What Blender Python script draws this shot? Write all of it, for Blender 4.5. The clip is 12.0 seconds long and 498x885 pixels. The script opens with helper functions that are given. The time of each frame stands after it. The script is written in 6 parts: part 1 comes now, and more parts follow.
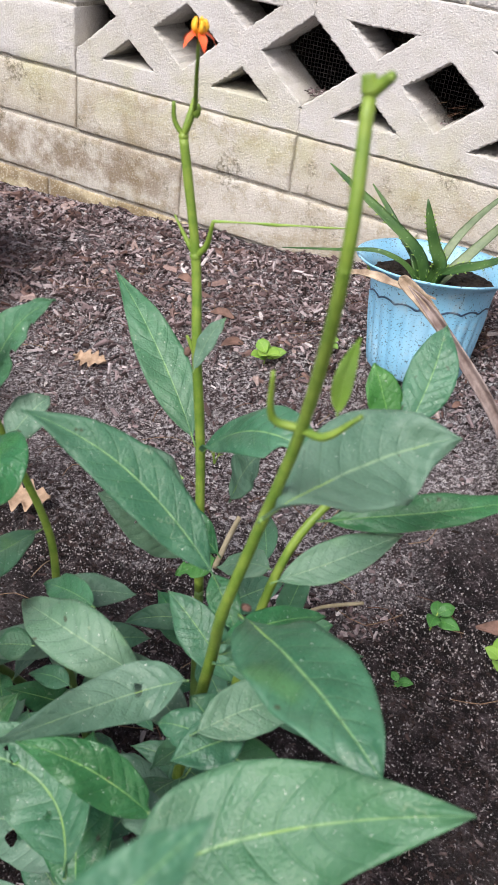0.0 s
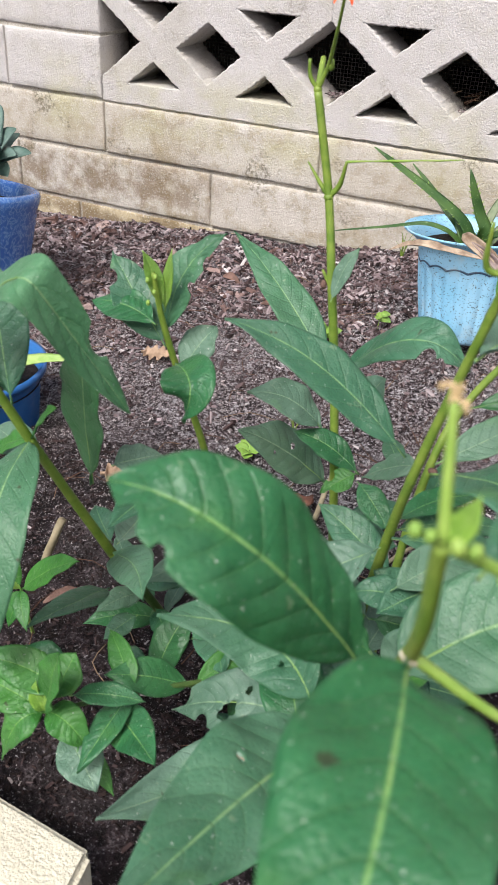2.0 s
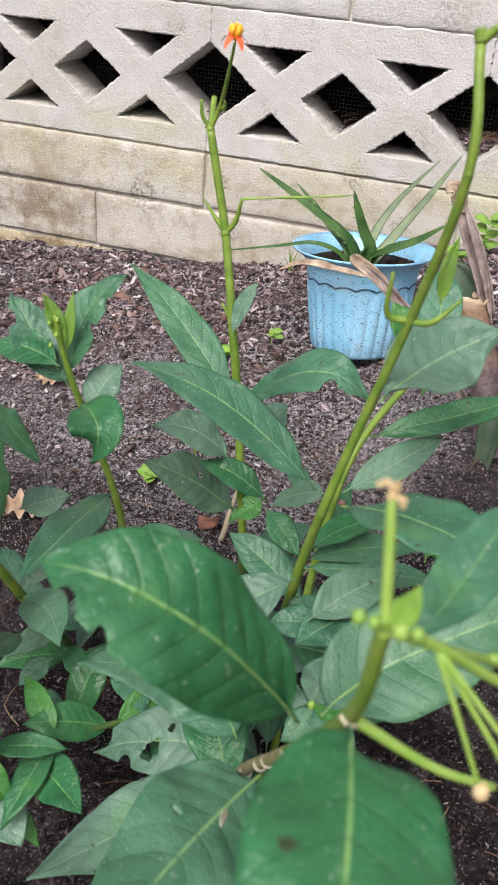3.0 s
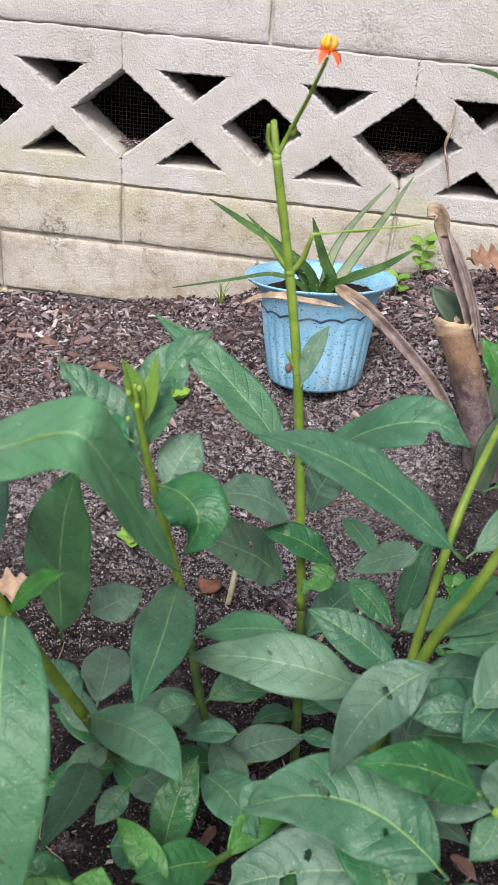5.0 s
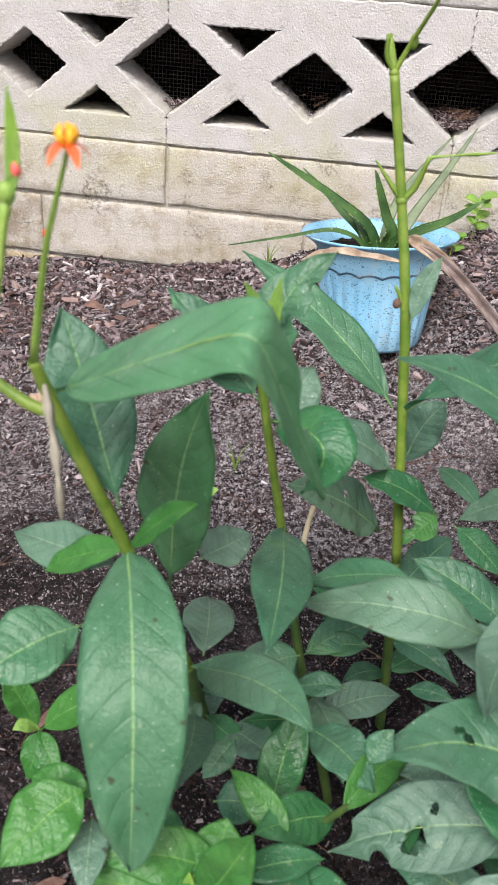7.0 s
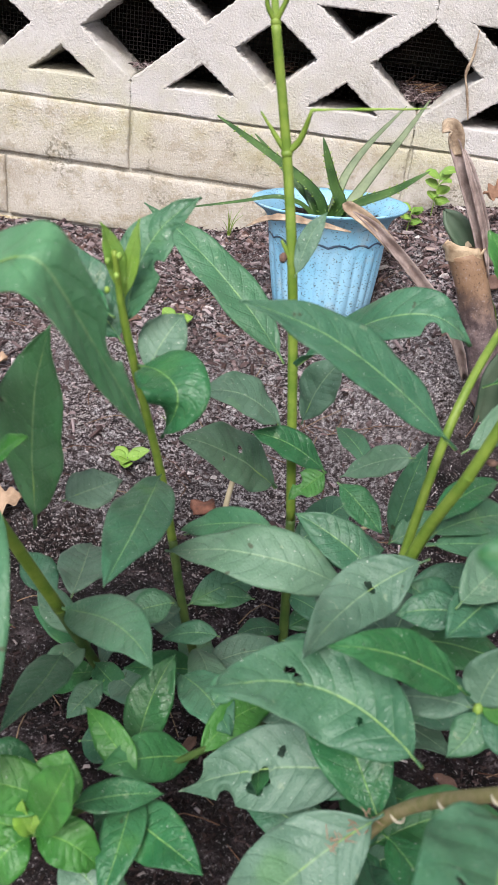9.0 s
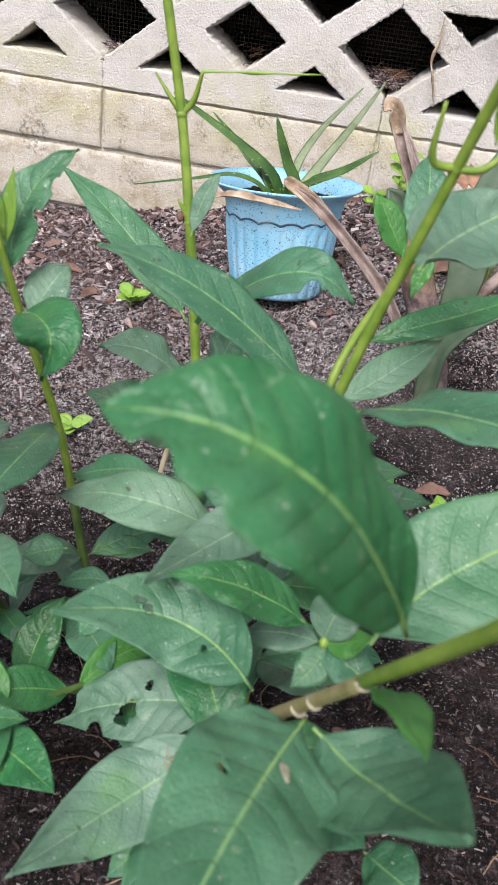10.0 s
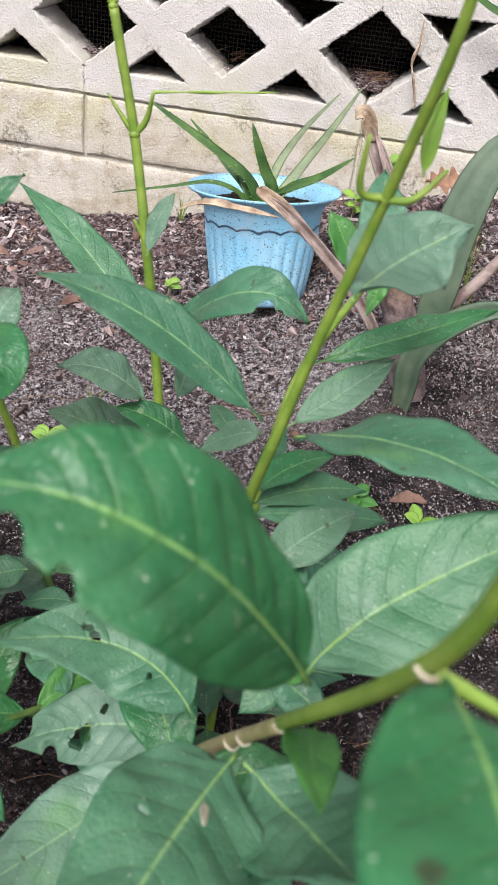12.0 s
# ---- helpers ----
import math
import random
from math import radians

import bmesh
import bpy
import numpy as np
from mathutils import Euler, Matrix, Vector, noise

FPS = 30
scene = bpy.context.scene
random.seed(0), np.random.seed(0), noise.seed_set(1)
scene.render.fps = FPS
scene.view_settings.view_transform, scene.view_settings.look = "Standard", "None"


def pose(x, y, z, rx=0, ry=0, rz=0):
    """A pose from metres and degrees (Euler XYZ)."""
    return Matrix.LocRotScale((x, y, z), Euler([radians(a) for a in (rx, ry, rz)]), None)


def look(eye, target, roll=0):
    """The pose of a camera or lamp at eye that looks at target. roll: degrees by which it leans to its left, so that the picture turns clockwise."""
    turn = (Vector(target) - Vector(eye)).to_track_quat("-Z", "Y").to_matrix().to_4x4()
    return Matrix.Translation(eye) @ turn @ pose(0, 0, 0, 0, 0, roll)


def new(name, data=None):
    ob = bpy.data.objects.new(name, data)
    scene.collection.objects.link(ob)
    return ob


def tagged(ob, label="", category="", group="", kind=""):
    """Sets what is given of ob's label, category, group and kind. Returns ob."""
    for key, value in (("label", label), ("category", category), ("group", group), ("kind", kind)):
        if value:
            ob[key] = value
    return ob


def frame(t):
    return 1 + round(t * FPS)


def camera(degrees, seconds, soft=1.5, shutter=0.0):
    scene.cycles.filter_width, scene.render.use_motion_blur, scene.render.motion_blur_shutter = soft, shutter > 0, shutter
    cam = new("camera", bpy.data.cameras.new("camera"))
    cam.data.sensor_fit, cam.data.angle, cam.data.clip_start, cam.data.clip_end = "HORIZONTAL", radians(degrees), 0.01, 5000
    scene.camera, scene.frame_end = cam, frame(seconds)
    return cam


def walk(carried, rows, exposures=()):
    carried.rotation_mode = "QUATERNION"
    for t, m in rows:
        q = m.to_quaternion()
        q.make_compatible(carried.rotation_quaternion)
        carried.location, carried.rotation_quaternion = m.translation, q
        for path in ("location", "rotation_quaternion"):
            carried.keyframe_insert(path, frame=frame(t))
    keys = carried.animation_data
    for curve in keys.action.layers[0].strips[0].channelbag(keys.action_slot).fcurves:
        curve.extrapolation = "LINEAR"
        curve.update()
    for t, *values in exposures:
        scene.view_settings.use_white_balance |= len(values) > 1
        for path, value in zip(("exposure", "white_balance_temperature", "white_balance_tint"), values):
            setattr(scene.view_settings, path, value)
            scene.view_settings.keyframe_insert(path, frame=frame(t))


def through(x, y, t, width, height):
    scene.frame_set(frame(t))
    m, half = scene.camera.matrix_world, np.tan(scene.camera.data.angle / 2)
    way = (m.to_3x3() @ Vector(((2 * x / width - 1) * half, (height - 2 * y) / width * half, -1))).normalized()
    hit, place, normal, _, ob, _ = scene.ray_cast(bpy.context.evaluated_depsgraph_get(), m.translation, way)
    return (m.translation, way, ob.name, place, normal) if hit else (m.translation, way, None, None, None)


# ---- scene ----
cam = camera(32.7, 12.0, 1.0, 0.0)
PATH = [
    (0, (0.521, 0.424, 0.525), (-0.151, 1.923, -0.616), 8.2),
    (0.5, (0.518, 0.369, 0.504), (-0.215, 1.837, -0.64), 7.7),
    (1, (0.508, 0.337, 0.501), (-0.246, 1.805, -0.629), 6.4),
    (1.5, (0.489, 0.309, 0.493), (-0.278, 1.789, -0.613), 4.2),
    (2, (0.483, 0.309, 0.495), (-0.206, 1.845, -0.584), 3.1),
    (2.5, (0.482, 0.315, 0.514), (-0.101, 1.907, -0.548), 4.1),
    (4.5, (0.377, 0.28, 0.495), (0.212, 1.992, -0.524), 5.0),
    (5, (0.337, 0.347, 0.489), (0.179, 2.083, -0.49), 5.1),
    (5.5, (0.307, 0.371, 0.47), (0.144, 2.11, -0.505), 4.6),
    (6, (0.301, 0.36, 0.453), (0.122, 2.095, -0.526), 4.5),
    (6.5, (0.29, 0.349, 0.456), (0.103, 2.073, -0.541), 4.2),
    (8.5, (0.321, 0.352, 0.451), (0.141, 2.037, -0.611), 6.2),
    (9, (0.353, 0.348, 0.449), (0.183, 2.035, -0.61), 6.7),
    (9.5, (0.394, 0.332, 0.442), (0.223, 2.017, -0.621), 7.7),
    (10, (0.418, 0.334, 0.445), (0.241, 2.013, -0.627), 8.0),
    (10.5, (0.444, 0.345, 0.449), (0.27, 2.022, -0.627), 8.2),
    (11, (0.452, 0.347, 0.459), (0.28, 2.02, -0.624), 8.1),
    (11.5, (0.443, 0.347, 0.462), (0.268, 2.02, -0.62), 7.7),
    (12, (0.439, 0.345, 0.458), (0.259, 2.018, -0.622), 7.3),
]
EXPOSURES = [(0.0, 0.92), (1.5, 0.92), (2.5, 0.82), (4.5, 0.92), (5.0, 0.82), (5.5, 0.76), (6.5, 0.88), (8.5, 0.94), (12.0, 1.0)]
walk(cam, [(t, look(eye, target, roll)) for t, eye, target, roll in PATH], EXPOSURES)
cam.data.dof.use_dof = True
cam.data.dof.focus_distance = 0.9
cam.data.dof.aperture_fstop = 37.0

# ---- daylight: open shade under a bright sky ----
world = bpy.data.worlds.new("sky")
scene.world = world
world.use_nodes = True
wn = world.node_tree.nodes
sky = wn.new("ShaderNodeTexSky")
sky.sky_type = "NISHITA"
sky.sun_disc = False
sky.sun_elevation, sky.sun_rotation = radians(49), radians(165)
sky.air_density, sky.dust_density, sky.ozone_density = 1.0, 4.0, 1.0
world.node_tree.links.new(sky.outputs[0], wn["Background"].inputs[0])
wn["Background"].inputs[1].default_value = 0.095

sun = new("sun", bpy.data.lights.new("sun", "SUN"))
sun.data.energy, sun.data.angle, sun.data.color = 2.45, radians(26), (1.0, 0.985, 0.965)
sun.matrix_world = look((0, 0, 5), (1.1, 3.8, 0.0))


# ---- materials ----
class Mat:
    """A small builder for node materials."""

    def __init__(self, name, rough=0.6, spec=0.4):
        self.m = bpy.data.materials.new(name)
        self.m.use_nodes = True
        self.t = self.m.node_tree
        self.b = self.t.nodes["Principled BSDF"]
        self.b.inputs["Roughness"].default_value = rough
        self.b.inputs["Specular IOR Level"].default_value = spec

    def node(self, kind, **sets):
        n = self.t.nodes.new(kind)
        for k, v in sets.items():
            n.inputs[k.replace("_", " ")].default_value = v
        return n

    def link(self, a, b):
        self.t.links.new(a, b)

    def coords(self, which="Object"):
        return self.t.nodes.new("ShaderNodeTexCoord").outputs[which]

    def noise(self, vec, scale, detail=4.0, rough=0.55):
        n = self.node("ShaderNodeTexNoise", Scale=scale, Detail=detail, Roughness=rough)
        self.link(vec, n.inputs["Vector"])
        return n.outputs["Fac"]

    def voronoi(self, vec, scale):
        n = self.node("ShaderNodeTexVoronoi", Scale=scale)
        self.link(vec, n.inputs["Vector"])
        return n

    def ramp(self, fac, stops):
        n = self.t.nodes.new("ShaderNodeValToRGB")
        e = n.color_ramp.elements
        while len(e) < len(stops):
            e.new(0.5)
        for el, (p, c) in zip(e, stops):
            el.position, el.color = p, (*c, 1.0) if len(c) == 3 else c
        self.link(fac, n.inputs[0])
        return n.outputs[0]

    def mix(self, fac, a, b, blend="MIX"):
        n = self.t.nodes.new("ShaderNodeMix")
        n.data_type, n.blend_type = "RGBA", blend
        for socket, value in ((n.inputs[0], fac), (n.inputs[6], a), (n.inputs[7], b)):
            if isinstance(value, (int, float)):
                socket.default_value = value
            elif isinstance(value, tuple):
                socket.default_value = (*value, 1.0)
            else:
                self.link(value, socket)
        return n.outputs[2]

    def math(self, op, a, b=0.0, c=0.0):
        n = self.t.nodes.new("ShaderNodeMath")
        n.operation = op
        for socket, value in zip(n.inputs, (a, b, c)):
            if isinstance(value, (int, float)):
                socket.default_value = value
            else:
                self.link(value, socket)
        return n.outputs[0]

    def smooth(self, x, lo, hi):
        n = self.t.nodes.new("ShaderNodeMapRange")
        n.interpolation_type = "SMOOTHSTEP"
        n.inputs["From Min"].default_value, n.inputs["From Max"].default_value = lo, hi
        self.link(x, n.inputs["Value"])
        return n.outputs[0]

    def bump(self, height, strength, distance):
        n = self.node("ShaderNodeBump", Strength=strength, Distance=distance)
        self.link(height, n.inputs["Height"])
        old = self.b.inputs["Normal"]
        if old.is_linked:
            self.link(old.links[0].from_socket, n.inputs["Normal"])
        self.link(n.outputs[0], self.b.inputs["Normal"])

    def color(self, c):
        self.link(c, self.b.inputs["Base Color"])
        return self.m

    def random(self):
        return self.t.nodes.new("ShaderNodeObjectInfo").outputs["Random"]

    def island(self):
        return self.t.nodes.new("ShaderNodeNewGeometry").outputs["Random Per Island"]


def concrete(name, light, dark, stain, moss=0.5, grain=260.0, speck=0.6):
    """Painted, weathered concrete block: coarse lumpy grain, open pits shaded in the colour, algae and mildew."""
    k = Mat(name, 0.92, 0.18)
    geo = k.t.nodes.new("ShaderNodeNewGeometry").outputs["Position"]
    g = k.noise(geo, grain * 1.7, 2, 0.5)
    lumps = k.noise(geo, grain * 1.25, 2, 0.5)
    big = k.noise(geo, 9.0, 5, 0.6)
    mid = k.noise(geo, 38.0, 5, 0.65)
    c = k.mix(k.ramp(big, [(0.3, (0, 0, 0)), (0.72, (1, 1, 1))]), light, dark)
    c = k.mix(k.math("MULTIPLY", k.smooth(mid, 0.47, 0.66), moss * 0.7), c, stain)
    c = k.mix(k.math("MULTIPLY", k.random(), 0.35), c, dark)
    patch = k.smooth(k.noise(geo, 5.0, 6, 0.7), 0.50, 0.66)
    c = k.mix(k.math("MULTIPLY", patch, moss * 0.8), c, stain)
    split = k.t.nodes.new("ShaderNodeSeparateXYZ")
    k.link(geo, split.inputs[0])
    band = k.math("MULTIPLY", k.smooth(split.outputs[2], 0.10, 0.165), k.smooth(split.outputs[2], 0.29, 0.20))
    algae = k.math("MULTIPLY", band, k.smooth(k.noise(geo, 7.0, 5, 0.65), 0.42, 0.62))
    c = k.mix(k.math("MULTIPLY", algae, 0.5), c, (0.39, 0.37, 0.20))
    # brown moisture stain low at the west end
    dark_zone = k.math("MULTIPLY", k.smooth(split.outputs[0], -0.10, -0.30), k.smooth(split.outputs[2], 0.125, 0.085))
    dark_zone = k.math("MULTIPLY", dark_zone, k.smooth(k.noise(geo, 16.0, 5, 0.7), 0.38, 0.58))
    c = k.mix(k.math("MULTIPLY", dark_zone, moss * 0.9), c, (0.15, 0.10, 0.055))
    # shadow inside the pits is put into the colour
    pit_shade = k.smooth(g, 0.42, 0.30)
    c = k.mix(k.math("MULTIPLY", pit_shade, speck), c, (0.20, 0.175, 0.13))
    c = k.mix(k.math("MULTIPLY", k.smooth(lumps, 0.54, 0.68), speck * 0.6), c, (0.72, 0.70, 0.67))
    mildew = k.math("MULTIPLY", k.smooth(k.noise(geo, 13.0, 5, 0.7), 0.54, 0.68), k.smooth(k.noise(geo, 190.0, 4, 0.7), 0.46, 0.58))
    c = k.mix(k.math("MULTIPLY", mildew, moss), c, (0.13, 0.115, 0.08))
    fleck = k.smooth(k.noise(geo, 60.0, 4, 0.6), 0.68, 0.74)
    c = k.mix(k.math("MULTIPLY", fleck, 0.55), c, (0.10, 0.09, 0.07))
    k.bump(lumps, 0.6, 0.0024)
    k.bump(g, 0.6, 0.0018)
    k.bump(mid, 0.4, 0.006)
    return k.color(c)


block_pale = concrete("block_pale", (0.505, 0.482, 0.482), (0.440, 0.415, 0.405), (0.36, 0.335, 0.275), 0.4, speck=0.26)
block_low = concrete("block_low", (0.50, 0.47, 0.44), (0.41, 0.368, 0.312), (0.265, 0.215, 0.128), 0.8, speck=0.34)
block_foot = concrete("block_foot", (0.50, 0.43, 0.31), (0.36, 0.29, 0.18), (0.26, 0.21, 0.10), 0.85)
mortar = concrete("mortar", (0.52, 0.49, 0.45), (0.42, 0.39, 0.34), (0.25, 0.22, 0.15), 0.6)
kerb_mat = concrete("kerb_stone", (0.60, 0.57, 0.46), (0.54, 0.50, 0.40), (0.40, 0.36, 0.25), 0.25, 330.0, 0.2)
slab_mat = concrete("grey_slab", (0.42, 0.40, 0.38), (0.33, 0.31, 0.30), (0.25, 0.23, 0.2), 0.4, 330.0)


def soil_material():
    k = Mat("soil", 0.95, 0.15)
    v = k.t.nodes.new("ShaderNodeNewGeometry").outputs["Position"]
    fine = k.noise(v, 420.0, 5, 0.7)
    mid = k.noise(v, 60.0, 6, 0.7)
    big = k.noise(v, 7.0, 3, 0.5)
    c = k.ramp(mid, [(0.36, (0.005, 0.004, 0.004)), (0.50, (0.019, 0.014, 0.016)), (0.60, (0.068, 0.050, 0.055)), (0.74, (0.22, 0.19, 0.20))])
    c = k.mix(k.math("MULTIPLY", k.smooth(big, 0.50, 0.66), 0.25), c, (0.20, 0.165, 0.165))
    split = k.t.nodes.new("ShaderNodeSeparateXYZ")
    k.link(v, split.inputs[0])
    sandy = k.math("MULTIPLY", k.smooth(k.noise(v, 6.5, 4, 0.6), 0.46, 0.58), 0.6)
    east = k.math("MULTIPLY", k.smooth(split.outputs[0], 0.40, 0.52), -0.22)
    reach = k.math("ADD", k.math("ADD", split.outputs[1], east), k.math("MULTIPLY", k.math("SUBTRACT", k.noise(v, 11.0, 5, 0.6), 0.5), 0.5))
    fines = k.ramp(k.noise(v, 190.0, 6, 0.78), [(0.43, (0.006, 0.004, 0.005)), (0.49, (0.10, 0.072, 0.078)), (0.555, (0.40, 0.37, 0.39)), (0.62, (0.70, 0.68, 0.70))])
    fines = k.mix(k.math("MULTIPLY", k.smooth(k.noise(v, 10.0, 4, 0.6), 0.48, 0.62), 0.4), fines, (0.09, 0.058, 0.058))
    fines = k.mix(k.math("MULTIPLY", sandy, 0.3), fines, (0.42, 0.37, 0.39))
    bed = k.math("MULTIPLY", k.smooth(k.math("ABSOLUTE", split.outputs[0]), 2.6, 1.5), k.smooth(split.outputs[1], 2.4, 1.8))
    c = k.mix(k.math("MULTIPLY", k.smooth(reach, 0.86, 1.06), bed), c, fines)
    c = k.mix(k.math("MULTIPLY", k.smooth(fine, 0.57, 0.66), 0.85), c, (0.42, 0.39, 0.40))
    c = k.mix(k.math("MULTIPLY", k.smooth(fine, 0.48, 0.40), 0.8), c, (0.016, 0.012, 0.012))
    k.bump(fine, 1.0, 0.004)
    k.bump(mid, 1.0, 0.02)
    return k.color(c)


def island_material(name, stops, rough=0.9, grain=900.0, clump=0.0):
    k = Mat(name, rough, 0.2)
    v = k.coords()
    c = k.ramp(k.island(), stops)
    n = k.noise(v, grain, 3, 0.6)
    c = k.mix(k.math("MULTIPLY", k.smooth(n, 0.35, 0.7), 0.35), c, (0.06, 0.036, 0.03))
    place = k.t.nodes.new("ShaderNodeNewGeometry").outputs["Position"]
    c = k.mix(k.math("MULTIPLY", k.smooth(k.noise(place, 10.0, 4, 0.6), 0.48, 0.62), clump), c, (0.105, 0.062, 0.058))
    k.bump(n, 0.5, 0.001)
    return k.color(c)


soil = soil_material()
chip_mat = island_material("bark_mulch", [(0.0, (0.014, 0.009, 0.009)), (0.28, (0.066, 0.045, 0.047)), (0.55, (0.175, 0.130, 0.136)), (0.84, (0.33, 0.265, 0.275)), (0.96, (0.48, 0.42, 0.43)), (1.0, (0.68, 0.63, 0.63))], clump=0.4)
dark_mulch_mat = island_material("dark_mulch", [(0.0, (0.004, 0.003, 0.003)), (0.50, (0.018, 0.011, 0.011)), (0.84, (0.055, 0.036, 0.036)), (0.95, (0.13, 0.10, 0.10)), (1.0, (0.36, 0.32, 0.32))])
nugget_mat = island_material("bark_nugget", [(0.0, (0.045, 0.022, 0.018)), (0.35, (0.14, 0.085, 0.075)), (0.7, (0.27, 0.185, 0.17)), (1.0, (0.42, 0.33, 0.31))], 0.9, 300.0)
grit_mat = island_material("sand_grit", [(0.0, (0.02, 0.016, 0.017)), (0.25, (0.08, 0.065, 0.068)), (0.5, (0.24, 0.21, 0.21)), (0.8, (0.36, 0.33, 0.335)), (1.0, (0.52, 0.49, 0.49))], 0.7)
straw_mat = island_material("pine_straw", [(0.0, (0.07, 0.032, 0.02)), (0.5, (0.15, 0.08, 0.05)), (1.0, (0.30, 0.21, 0.13))], 0.7)


def leaf_material(name, deep, fresh, rib, rough=0.38, through=0.12, vein=0.32, bloom=0.25):
    """Milkweed leaf: pale midrib, arched side veins, waxy bloom, dust, small scars and pale feeding trails. UV: along, across."""
    k = Mat(name, rough, 0.45)
    uv = k.t.nodes.new("ShaderNodeUVMap").outputs[0]
    sep = k.t.nodes.new("ShaderNodeSeparateXYZ")
    k.link(uv, sep.inputs[0])
    u, w = sep.outputs[0], k.math("ABSOLUTE", k.math("SUBTRACT", k.math("MULTIPLY", sep.outputs[1], 2.0), 1.0))
    pos = k.coords()
    big, fine = k.noise(pos, 38.0, 5, 0.65), k.noise(pos, 420.0, 3, 0.6)
    arch = k.math("SUBTRACT", k.math("MULTIPLY", u, 10.0), k.math("MULTIPLY", k.math("POWER", w, 1.3), 1.6))
    saw = k.math("ABSOLUTE", k.math("SUBTRACT", k.math("FRACT", arch), 0.5))
    line = k.math("MULTIPLY", k.smooth(saw, 0.035, 0.0), k.smooth(w, 0.95, 0.3))
    midrib = k.smooth(w, k_rib[0], 0.0)
    turn = k.t.nodes.new("ShaderNodeObjectInfo").outputs["Random"]
    c = k.mix(k.smooth(big, 0.35, 0.68), deep, fresh)
    c = k.mix(k.math("MULTIPLY", k.smooth(turn, 0.35, 1.0), 0.55), c, fresh)
    c = k.mix(k.math("MULTIPLY", k.smooth(turn, 0.45, 0.0), 0.45), c, deep)
    warm = k.smooth(k.math("FRACT", k.math("MULTIPLY", turn, 7.3)), 0.55, 1.0)
    c = k.mix(k.math("MULTIPLY", warm, 0.3), c, (0.045, 0.150, 0.035))
    c = k.mix(k.math("MULTIPLY", k.smooth(k.noise(pos, 150.0, 4, 0.65), 0.42, 0.62), 0.16), c, fresh)
    waxy = k.math("MULTIPLY", k.smooth(k.noise(pos, 22.0, 4, 0.6), 0.42, 0.66), bloom)
    c = k.mix(waxy, c, (0.17, 0.26, 0.195))
    c = k.mix(k.math("MULTIPLY", line, vein), c, rib)
    c = k.mix(midrib, c, rib)
    seam = k.math("MULTIPLY", k.smooth(saw, 0.22, 0.06), k.smooth(w, 1.0, 0.5))
    c = k.mix(k.math("MULTIPLY", seam, 0.35), c, deep)
    blotch = k.smooth(k.noise(pos, 26.0, 3, 0.5), 0.62, 0.74)
    c = k.mix(k.math("MULTIPLY", blotch, 0.30), c, (0.10, 0.26, 0.05))
    trail = k.smooth(k.math("ABSOLUTE", k.math("SUBTRACT", k.noise(pos, 85.0, 2, 0.5), 0.5)), 0.010, 0.003)
    where = k.smooth(k.noise(pos, 33.0, 2, 0.5), 0.60, 0.66)
    c = k.mix(k.math("MULTIPLY", k.math("MULTIPLY", trail, where), 0.22), c, (0.42, 0.46, 0.32))
    spots = k.smooth(k.noise(pos, 170.0, 3, 0.5), 0.69, 0.74)
    c = k.mix(k.math("MULTIPLY", spots, 0.25), c, (0.36, 0.42, 0.26))
    dark = k.smooth(k.noise(pos, 120.0, 2, 0.4), 0.735, 0.765)
    c = k.mix(k.math("MULTIPLY", dark, 0.8), c, (0.03, 0.03, 0.015))
    dust = k.smooth(k.noise(pos, 700.0, 2, 0.5), 0.69, 0.76)
    c = k.mix(k.math("MULTIPLY", dust, 0.55), c, (0.62, 0.62, 0.56))
    k.bump(k.math("SUBTRACT", 1.0, midrib), 0.4, 0.0006)
    k.bump(k.smooth(saw, 0.0, 0.10), 0.35, 0.0006)
    net = k.t.nodes.new("ShaderNodeTexVoronoi")
    net.feature = "DISTANCE_TO_EDGE"
    net.inputs["Scale"].default_value = 420.0
    k.link(pos, net.inputs["Vector"])
    k.bump(k.smooth(net.outputs["Distance"], 0.0, 0.25), 0.3, 0.0004)
    k.bump(k.noise(pos, 110.0, 3, 0.5), 0.5, 0.0018)
    k.bump(fine, 0.4, 0.0006)
    c = k.mix(k.math("MULTIPLY", k.smooth(net.outputs["Distance"], 0.07, 0.0), 0.08), c, rib)
    k.link(k.math("ADD", k.math("MULTIPLY", big, 0.3), rough - 0.13), k.b.inputs["Roughness"])
    k.color(c)
    tr = k.t.nodes.new("ShaderNodeBsdfTranslucent")
    glow = k.mix(0.5, c, (0.25, 0.45, 0.05))
    k.link(glow, tr.inputs[0])
    m = k.t.nodes.new("ShaderNodeMixShader")
    m.inputs[0].default_value = through
    k.link(k.b.outputs[0], m.inputs[1])
    k.link(tr.outputs[0], m.inputs[2])
    k.link(m.outputs[0], k.t.nodes["Material Output"].inputs[0])
    return k.m


k_rib = [0.05]
leaf_dark = leaf_material("leaf_dark", (0.009, 0.080, 0.024), (0.028, 0.145, 0.052), (0.17, 0.33, 0.10), bloom=0.08)
leaf_mid = leaf_material("leaf_mid", (0.020, 0.092, 0.046), (0.056, 0.165, 0.092), (0.18, 0.33, 0.13), 0.42, bloom=0.14)
leaf_fair = leaf_material("leaf_fair", (0.034, 0.120, 0.060), (0.078, 0.190, 0.108), (0.19, 0.33, 0.14), 0.44, 0.12, 0.28, 0.2)
leaf_pale = leaf_material("leaf_pale", (0.058, 0.132, 0.084), (0.114, 0.202, 0.142), (0.21, 0.32, 0.19), 0.48, 0.10, 0.15, 0.26)
